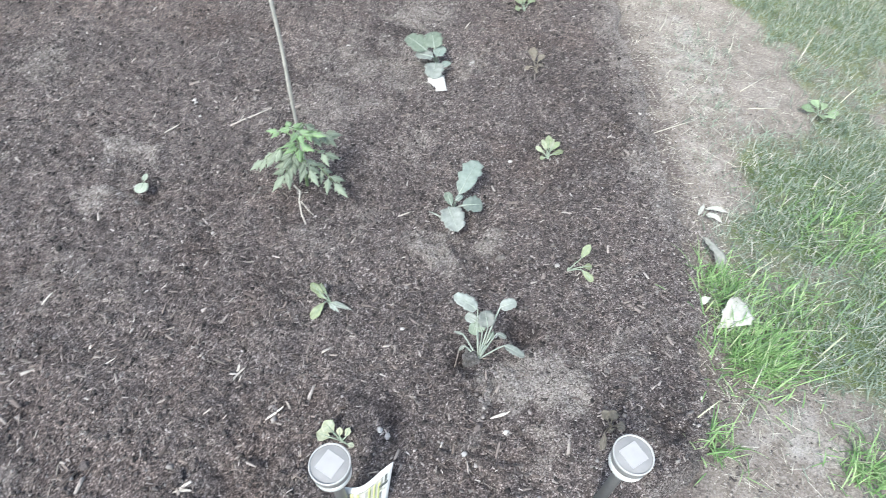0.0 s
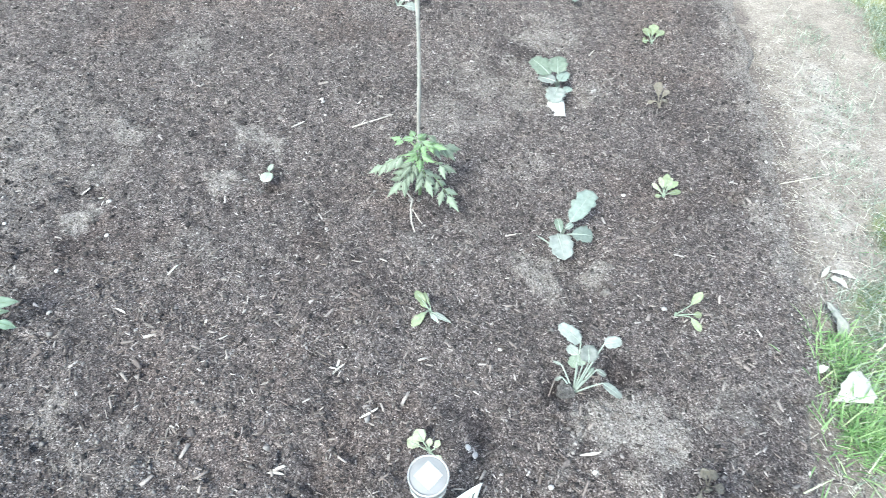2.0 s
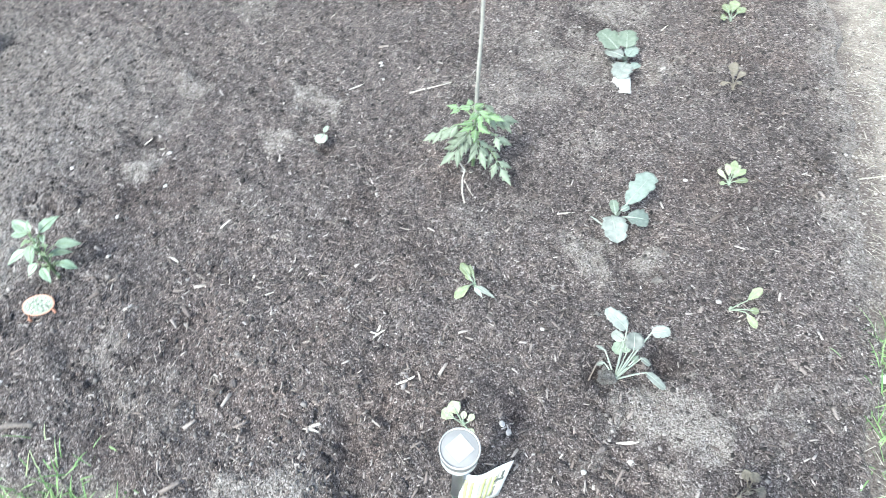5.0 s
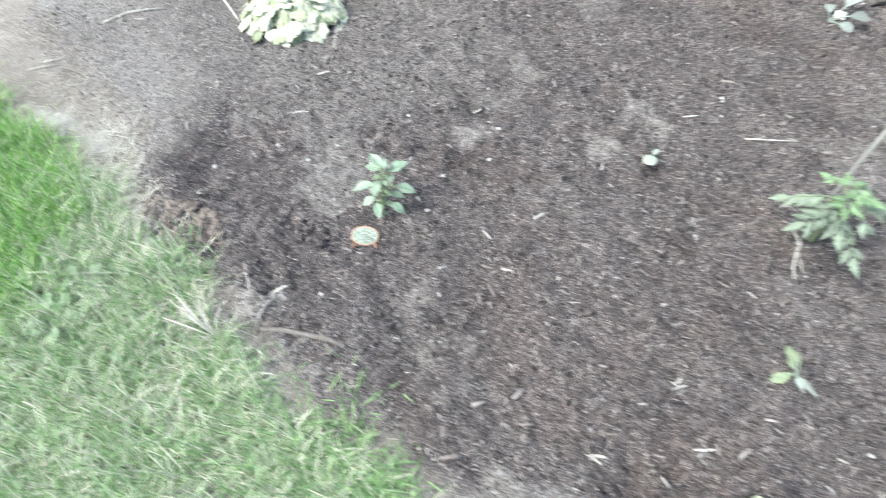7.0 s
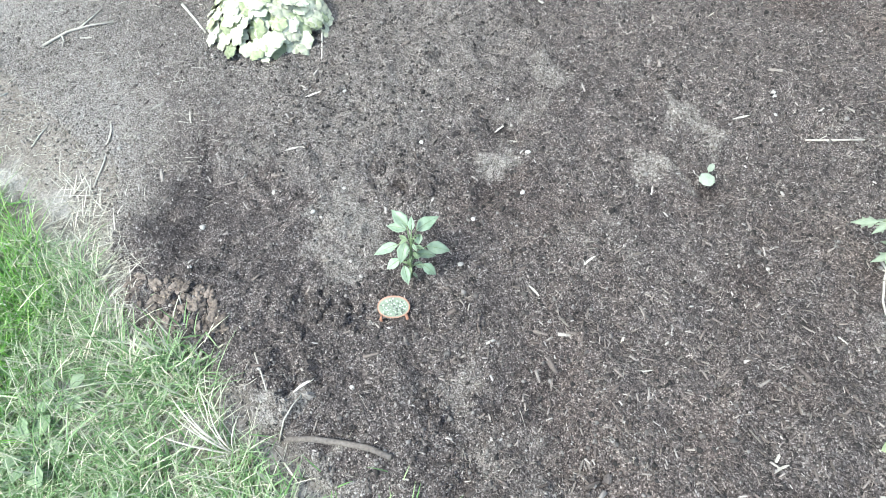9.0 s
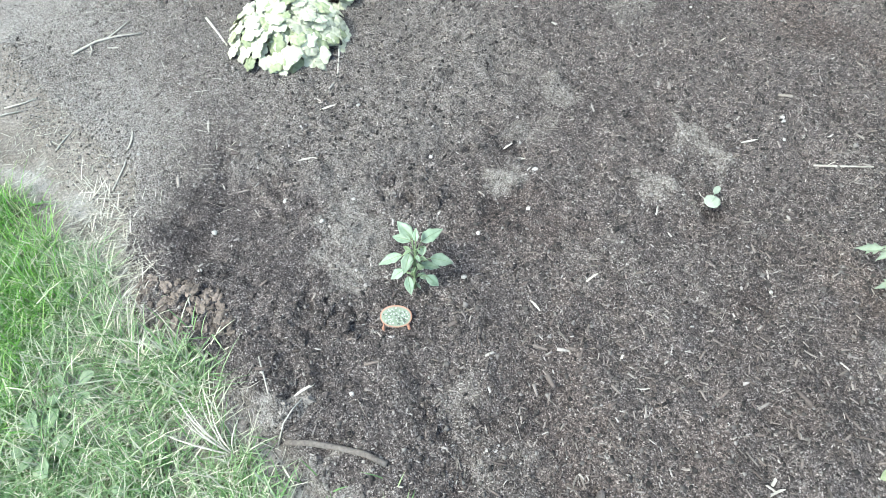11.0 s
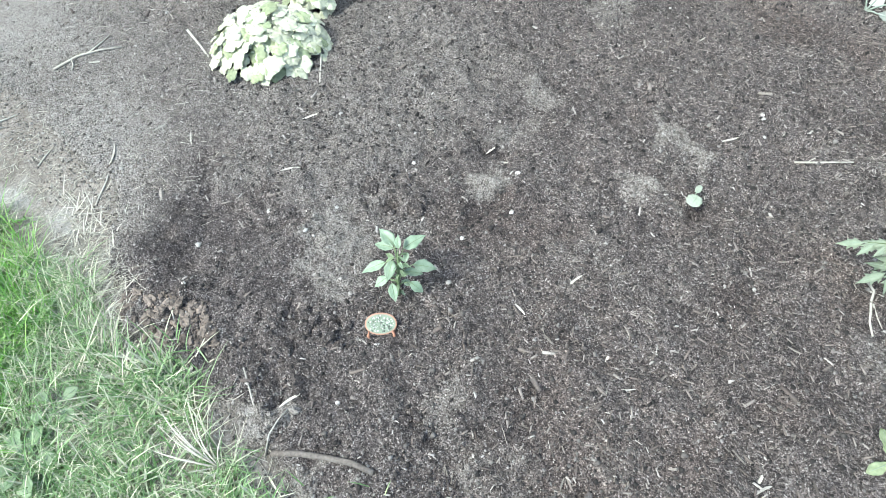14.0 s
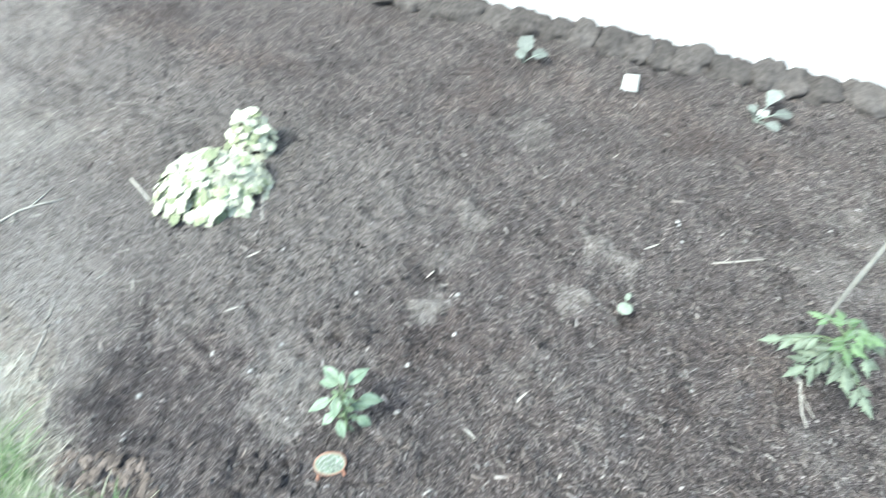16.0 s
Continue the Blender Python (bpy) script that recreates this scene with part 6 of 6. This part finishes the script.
def dead_leaf(x, y, length, width, turn, tilt, label, kind="lance"):
    bm = bmesh.new()
    blade_mesh(bm, (-length / 2, 0, 0.0), (length / 2, 0, 0.006), width, kind, 0.12, 0.35, 0.09, turn, (0, 0, 1), 9, 6)
    ob = part("dead_leaf", bm, DEAD)
    ob.matrix_basis = pose(x, y, on_ground(x, y) + (0.03 if length > 0.11 else 0.016), tilt, -tilt * 0.5, turn)
    return tagged(ob, label, "dead leaf", "bleached dead leaves")


dead_leaf(0.898, 1.418, 0.11, 0.075, 40, 16, "large bleached crumpled dead leaf on the grass", "spoon")
dead_leaf(0.893, 1.628, 0.105, 0.045, 112, 18, "upright bleached dead leaf at the grass border")
dead_leaf(0.838, 1.46, 0.042, 0.02, 30, 8, "small torn bleached dead leaf on dirt")
dead_leaf(0.945, 1.795, 0.065, 0.018, -18, 6, "narrow split bleached leaf on dirt")
dead_leaf(0.90, 1.80, 0.05, 0.012, 62, 8, "narrow split bleached leaf on dirt")
dead_leaf(0.93, 1.765, 0.05, 0.022, -45, 8, "bleached leaf scrap on dirt")

# ---- single chips and pebbles ----
random.seed(11)
CHIP_ENDS = [(-0.758, 1.929, -0.727, 1.984), (-1.586, 1.050, -1.557, 1.096), (-1.708, 1.200, -1.684, 1.269), (-1.923, 0.991, -1.880, 0.963), (-1.228, 1.477, -1.225, 1.514),
             (-1.208, 1.470, -1.160, 1.502), (-1.276, 0.882, -1.256, 0.905), (-1.095, 0.633, -1.082, 0.683), (-0.674, 1.300, -0.651, 1.303), (-0.666, 1.289, -0.634, 1.317),
             (-0.639, 1.301, -0.612, 1.314), (-0.849, 1.328, -0.829, 1.347), (-0.299, 1.225, -0.286, 1.245), (-0.489, 1.560, -0.471, 1.548), (-0.626, 1.675, -0.609, 1.695),
             (-0.600, 1.728, -0.591, 1.746), (-0.552, 1.775, -0.536, 1.788), (-0.489, 1.222, -0.470, 1.239), (-0.537, 1.199, -0.529, 1.233), (-0.490, 1.155, -0.471, 1.162)]
CHIP_ENDS_FAR = [(-1.464, 1.538, -1.441, 1.552), (-1.013, 2.287, -1.005, 2.326), (-1.169, 1.680, -1.139, 1.686), (-0.744, 0.761, -0.763, 0.773), (-0.365, 1.172, -0.344, 1.168),
                 (-1.599, 0.933, -1.577, 0.923), (-1.705, 0.810, -1.700, 0.824), (-1.491, 0.680, -1.470, 0.673), (0.145, 2.632, 0.166, 2.716), (0.299, 1.091, 0.351, 1.116),
                 (0.018, 1.668, 0.065, 1.693), (-0.154, 1.088, -0.133, 1.059), (-0.333, 0.878, -0.296, 0.884), (-0.350, 0.951, -0.326, 0.962), (-0.365, 1.457, -0.333, 1.462),
                 (0.463, 1.411, 0.479, 1.385), (0.125, 1.117, 0.142, 1.100), (0.111, 1.038, 0.127, 1.045), (-0.433, 1.053, -0.411, 1.074), (-0.615, 0.953, -0.596, 0.940)]
CHIPS_A = [(-0.814, 1.271, -0.806, 1.318), (-0.737, 1.239, -0.725, 1.249), (-0.646, 1.339, -0.622, 1.336), (-0.660, 1.266, -0.639, 1.253), (-0.644, 1.204, -0.633, 1.226), (-0.642, 1.159, -0.651, 1.194), (-0.798, 1.145, -0.783, 1.129), (-0.783, 1.129, -0.750, 1.122), (-0.638, 1.669, -0.617, 1.688), (-0.538, 1.625, -0.524, 1.620), (-0.473, 1.660, -0.455, 1.674), (-0.405, 1.533, -0.390, 1.541), (-0.374, 1.503, -0.359, 1.512), (-0.362, 1.463, -0.339, 1.469), (-0.427, 1.392, -0.413, 1.383), (-0.320, 1.712, -0.305, 1.699), (-0.749, 1.022, -0.742, 1.038), (-0.824, 0.884, -0.814, 0.895), (-0.699, 0.932, -0.678, 0.939), (-0.599, 0.925, -0.598, 0.949)]
CHIPS_B = [(-0.635, 0.894, -0.628, 0.904), (-0.728, 0.750, -0.739, 0.770), (-0.722, 0.755, -0.730, 0.773), (-0.566, 0.879, -0.575, 0.906), (-0.499, 0.957, -0.504, 0.970), (-0.475, 0.966, -0.480, 0.978), (-0.689, 0.840, -0.690, 0.850), (-0.356, 1.175, -0.326, 1.165), (-0.342, 1.172, -0.347, 1.188), (-0.417, 1.055, -0.403, 1.076), (-0.267, 1.196, -0.267, 1.214), (-0.286, 1.134, -0.286, 1.181), (-0.285, 1.121, -0.267, 1.159), (-0.501, 1.244, -0.474, 1.257), (-0.481, 1.215, -0.484, 1.234), (-0.831, 1.321, -0.816, 1.332), (-0.804, 1.273, -0.803, 1.318), (-0.942, 1.146, -0.943, 1.158), (-0.879, 1.148, -0.842, 1.141), (-0.796, 1.138, -0.773, 1.119)]
CHIPS_C = [(-0.775, 1.122, -0.731, 1.117), (-0.645, 1.152, -0.652, 1.197), (-0.652, 1.203, -0.627, 1.223), (-0.591, 1.122, -0.563, 1.149), (-0.641, 1.290, -0.620, 1.313), (-0.618, 1.294, -0.596, 1.307), (-0.496, 1.280, -0.492, 1.304), (-0.500, 1.242, -0.468, 1.256), (-0.478, 1.214, -0.485, 1.233), (-0.358, 1.462, -0.329, 1.471), (-0.270, 1.264, -0.273, 1.283), (-0.287, 1.232, -0.274, 1.248), (-0.264, 1.195, -0.267, 1.219), (-0.353, 1.178, -0.319, 1.168), (-0.341, 1.177, -0.342, 1.190), (-0.279, 1.133, -0.285, 1.180), (-0.277, 1.123, -0.261, 1.152), (-0.424, 1.053, -0.402, 1.074), (-0.243, 1.064, -0.231, 1.064), (-0.188, 1.078, -0.172, 1.089)]
CHIPS_D = [(-0.184, 1.033, -0.150, 1.069), (-0.120, 1.081, -0.122, 1.095), (-0.333, 0.881, -0.346, 0.900), (-0.397, 0.938, -0.381, 0.946), (-0.334, 0.949, -0.315, 0.964), (-0.295, 0.973, -0.271, 0.981), (-0.809, 0.879, -0.801, 0.892), (-0.694, 0.929, -0.676, 0.936), (-0.594, 0.924, -0.597, 0.943), (-0.503, 0.953, -0.505, 0.966), (-0.473, 0.965, -0.479, 0.978), (-0.576, 0.875, -0.573, 0.892), (-0.560, 0.883, -0.569, 0.907), (-0.634, 0.891, -0.625, 0.903), (-0.726, 0.748, -0.735, 0.769), (-0.721, 0.752, -0.730, 0.775), (-0.546, 0.821, -0.533, 0.828), (-0.677, 0.749, -0.676, 0.757), (-0.389, 0.851, -0.374, 0.860)]
CHIPS_E = [(-2.049, 0.827, -1.981, 0.769), (-1.975, 0.762, -1.906, 0.678), (-2.198, 0.757, -2.161, 0.682), (-2.006, 0.923, -2.006, 0.968), (-1.891, 0.967, -1.929, 0.999), (-2.422, 0.957, -2.396, 0.987), (-1.185, 1.512, -1.163, 1.496), (-1.158, 1.970, -1.159, 1.997), (-1.020, 2.299, -1.005, 2.335), (-0.630, 1.745, -0.613, 1.728)]
placed = []
for x0, y0, x1, y1 in CHIP_ENDS + CHIP_ENDS_FAR + CHIPS_A + CHIPS_B + CHIPS_C + CHIPS_D + CHIPS_E:
    cx, cy = (x0 + x1) / 2, (y0 + y1) / 2
    if any(math.hypot(cx - px, cy - py) < 0.017 for px, py in placed):
        continue
    placed.append((cx, cy))
    length = 0.92 * math.hypot(x1 - x0, y1 - y0)
    bm = bmesh.new()
    bmesh.ops.create_cube(bm, size=1.0)
    bmesh.ops.subdivide_edges(bm, edges=[e for e in bm.edges if abs((e.verts[0].co - e.verts[1].co).x) > 0.5], cuts=4)
    wide = min(0.005, max(0.0022, length * 0.11)) * random.uniform(0.7, 1.35)
    bow, skew = random.uniform(-0.06, 0.06) * length, random.uniform(-0.3, 0.3)
    tips = (random.uniform(0.25, 0.95), random.uniform(0.25, 0.95))
    for v in bm.verts:
        s = v.co.x
        end = (2 * abs(s)) ** 3 * tips[0 if s < 0 else 1]
        v.co = Vector((s * length + skew * wide * v.co.y * 2 + random.uniform(-0.0008, 0.0008), v.co.y * wide * (1 - end) + bow * (4 * s * s - 0.5) + random.uniform(-0.0003, 0.0003), v.co.z * 0.0022 + 0.006 * length * math.cos(4 * s)))
    ob = part("wood_chip", bm, SPLINTER if length < 0.033 else WOOD, None, "", False)
    ob.matrix_basis = pose(cx, cy, on_bed(cx, cy) + 0.0022, random.uniform(-16, 16), random.uniform(-6, 6), math.degrees(math.atan2(y1 - y0, x1 - x0)))
    tagged(ob, "weathered splinter of wood lying on the soil" if length < 0.035 else "long bleached splinter of wood on the soil", "wood chip", "weathered wood chips")

PEBBLES = [(-1.571, 0.770), (-1.390, 1.071), (-1.386, 0.965), (-1.522, 0.952), (-1.012, 0.721), (-0.709, 2.083), (-1.949, 0.784), (-1.081, 1.200), (-1.484, 0.678), (-1.031, 1.093), (-1.635, 1.313),
           (0.189, 2.413), (0.335, 1.939), (-0.716, 2.096), (-0.481, 1.558), (0.080, 1.290), (0.462, 1.525), (0.764, 2.201), (0.062, 1.042), (0.338, 1.066), (0.247, 1.002), (0.081, 1.031), (-0.675, 2.025), (-1.345, 1.311), (-1.107, 1.458), (-1.043, 1.349), (-2.439, 1.265)]
for i, (px, py) in enumerate(PEBBLES):
    bm = bmesh.new()
    r = 0.0044 + 0.0026 * random.random()
    if i in (18, 19, 21):
        r = 0.0064
    lump(bm, (r * 1.25, r, r * 0.65), 0.2, i, 2)
    ob = part("pebble", bm, PEBBLE)
    ob.matrix_basis = pose(px, py, on_bed(px, py) + r * 0.35, 0, 0, 47 * i)
    tagged(ob, "small pale rounded pebble lying on the soil", "pebble", "pale pebbles")

# ---- clods ----
for i in range(70):
    a, q = random.uniform(0, 2 * math.pi), math.sqrt(random.random())
    cx, cy = -1.44 + 0.13 * q * math.cos(a), 0.605 + 0.055 * q * math.sin(a) + 0.25 * 0.13 * q * math.cos(a)
    bm = bmesh.new()
    r = random.uniform(0.004, 0.012)
    lump(bm, (r * 1.25, r, r * 0.75), 0.85, i, 3)
    ob = part("clay_clod", bm, CLOD, None, "", False)
    ob.matrix_basis = pose(cx, cy, on_ground(cx, cy) + r * 0.1, 0, 0, 61 * i)
    tagged(ob, "crumbly reddish clay clod at the bed border", "clod", "reddish clay clods")
for i, (cx, cy, r) in enumerate(((-1.22, 1.19, 0.016), (-1.24, 1.22, 0.013), (0.15, 1.03, 0.012), (-1.37, 1.18, 0.018), (0.70, 2.1, 0.02), (0.66, 2.13, 0.016), (0.69, 1.05, 0.016), (0.64, 1.0, 0.014), (-0.84, 0.78, 0.012), (-0.8, 0.86, 0.011), (0.2, 1.0, 0.014), (0.71, 1.12, 0.015), (-1.149, 0.836, 0.013), (-1.192, 0.816, 0.011), (-1.224, 0.814, 0.014), (-1.16, 0.799, 0.01), (-1.133, 0.811, 0.013), (-1.123, 0.86, 0.009), (-1.183, 0.791, 0.01), (-1.185, 0.731, 0.012), (-1.103, 0.813, 0.008), (-1.281, 1.144, 0.014), (-1.283, 1.16, 0.01), (-1.485, 0.923, 0.012), (-0.941, 0.975, 0.01), (-1.019, 0.93, 0.008), (0.226, 1.174, 0.015), (0.252, 1.165, 0.012), (0.06, 1.121, 0.01), (-0.87, 0.81, 0.013), (-0.84, 0.8, 0.011), (-0.885, 0.785, 0.012), (-0.33, 0.9, 0.013), (-0.09, 0.85, 0.014), (-0.12, 0.93, 0.012), (-0.27, 0.83, 0.014))):
    bm = bmesh.new()
    lump(bm, (r * 1.2, r, r * 0.7), 0.7, i + 40, 3)
    ob = part("soil_clod", bm, SOIL)
    ob.matrix_basis = pose(cx, cy, on_bed(cx, cy) + r * 0.3, 0, 0, 37 * i)
    tagged(ob, "dark crumbly clod of garden soil", "clod", "dark soil clods")

# ---- stone edging along the wall ----
edge_x = -5.6
i = 0
while edge_x < 0.45:
    w = random.uniform(0.09, 0.19)
    cx = edge_x + w / 2
    cy = 3.14 + WALL_SLOPE * (cx + 0.8) + random.uniform(-0.015, 0.015)
    bm = bmesh.new()
    h = random.uniform(0.045, 0.085)
    lump(bm, (w * 0.72, 0.11, h), 0.36, i, 4)
    ob = part("edging_stone", bm, STONE)
    ob.matrix_basis = pose(cx, cy, 0.004, 0, 0, math.degrees(math.atan(WALL_SLOPE)) + random.uniform(-8, 8))
    tagged(ob, "dark rounded edging stone caked with soil by the wall", "edging stone", "edging stones along the wall")
    edge_x += w * 0.97
    i += 1


# ---- bark flakes nearest to the walk ----
FLAKES = []
for k in range(8):
    r = random.Random(90 + k)
    bm = bmesh.new()
    bmesh.ops.create_cube(bm, size=1.0)
    bmesh.ops.subdivide_edges(bm, edges=[e for e in bm.edges if abs((e.verts[0].co - e.verts[1].co).x) > 0.5], cuts=2)
    slim = r.uniform(0.1, 0.22)
    for v in bm.verts:
        s = v.co.x
        v.co = Vector((s + r.uniform(-0.08, 0.08), v.co.y * slim * (1 - r.uniform(0.5, 0.9) * (2 * abs(s)) ** 3) + r.uniform(-0.02, 0.02), v.co.z * 0.09 + 0.05 * math.cos(3 * s)))
    ob = part("bark_flake_pattern", bm, BARK, None, "", False)
    FLAKES.append(ob.data)
    bpy.data.objects.remove(ob)
r = random.Random(77)
for k in range(290):
    fx, fy = r.uniform(-1.0, 0.45), r.uniform(0.82, 1.5)
    size = min(0.026, 0.008 + 0.008 * math.exp(r.gauss(0, 0.6)))
    share("bark_flake", FLAKES[k % 8], bed, pose(fx, fy, on_bed(fx, fy) + 0.0022, r.uniform(-15, 15), r.uniform(-12, 12), r.uniform(0, 360)) @ Matrix.Diagonal((size, size, size, 1)))

# ---- lumps of soil lying on the bed ----
EARTH = piece_material("dark_soil_lump", (0.045, 0.038, 0.036), (0.14, 0.12, 0.112), 0.95, 3, 0.8, spread=0.4)
PALE_EARTH = piece_material("dry_soil_lump", (0.12, 0.106, 0.097), (0.3, 0.274, 0.252), 0.95, 3, 0.8, spread=0.35)
LUMPS = []
for k in range(10):
    bm = bmesh.new()
    lump(bm, (1.0, 0.85, 0.7), 0.75, 200 + k, 2)
    ob = part("lump_pattern", bm, EARTH if k < 6 else PALE_EARTH, None, "", False)
    LUMPS.append(ob.data)
    bpy.data.objects.remove(ob)
r = random.Random(31)
for k in range(290):
    if k < 230:
        px, py, rad = LUMPY[k % len(LUMPY)]
        a, q = r.uniform(0, 2 * math.pi), 1.1 * rad * math.sqrt(r.random())
        cx, cy = px + q * math.cos(a), py + q * math.sin(a)
    else:
        cx, cy = r.uniform(-1.5, 0.7), r.uniform(0.85, 1.9)
    if float(border(np.array([cx]), np.array([cy]))[0]) < 0.02:
        continue
    pale = float(dryness(np.array([cx]), np.array([cy]))[0]) > 0.35
    size = min(0.013, 0.0042 * math.exp(r.gauss(0, 0.45)))
    share("soil_lump", LUMPS[r.randrange(6, 10) if pale else r.randrange(6)], bed, pose(cx, cy, on_bed(cx, cy) + 0.25 * size, r.uniform(0, 360), r.uniform(0, 360), r.uniform(0, 360)) @ Matrix.Diagonal((size, size, size, 1)))
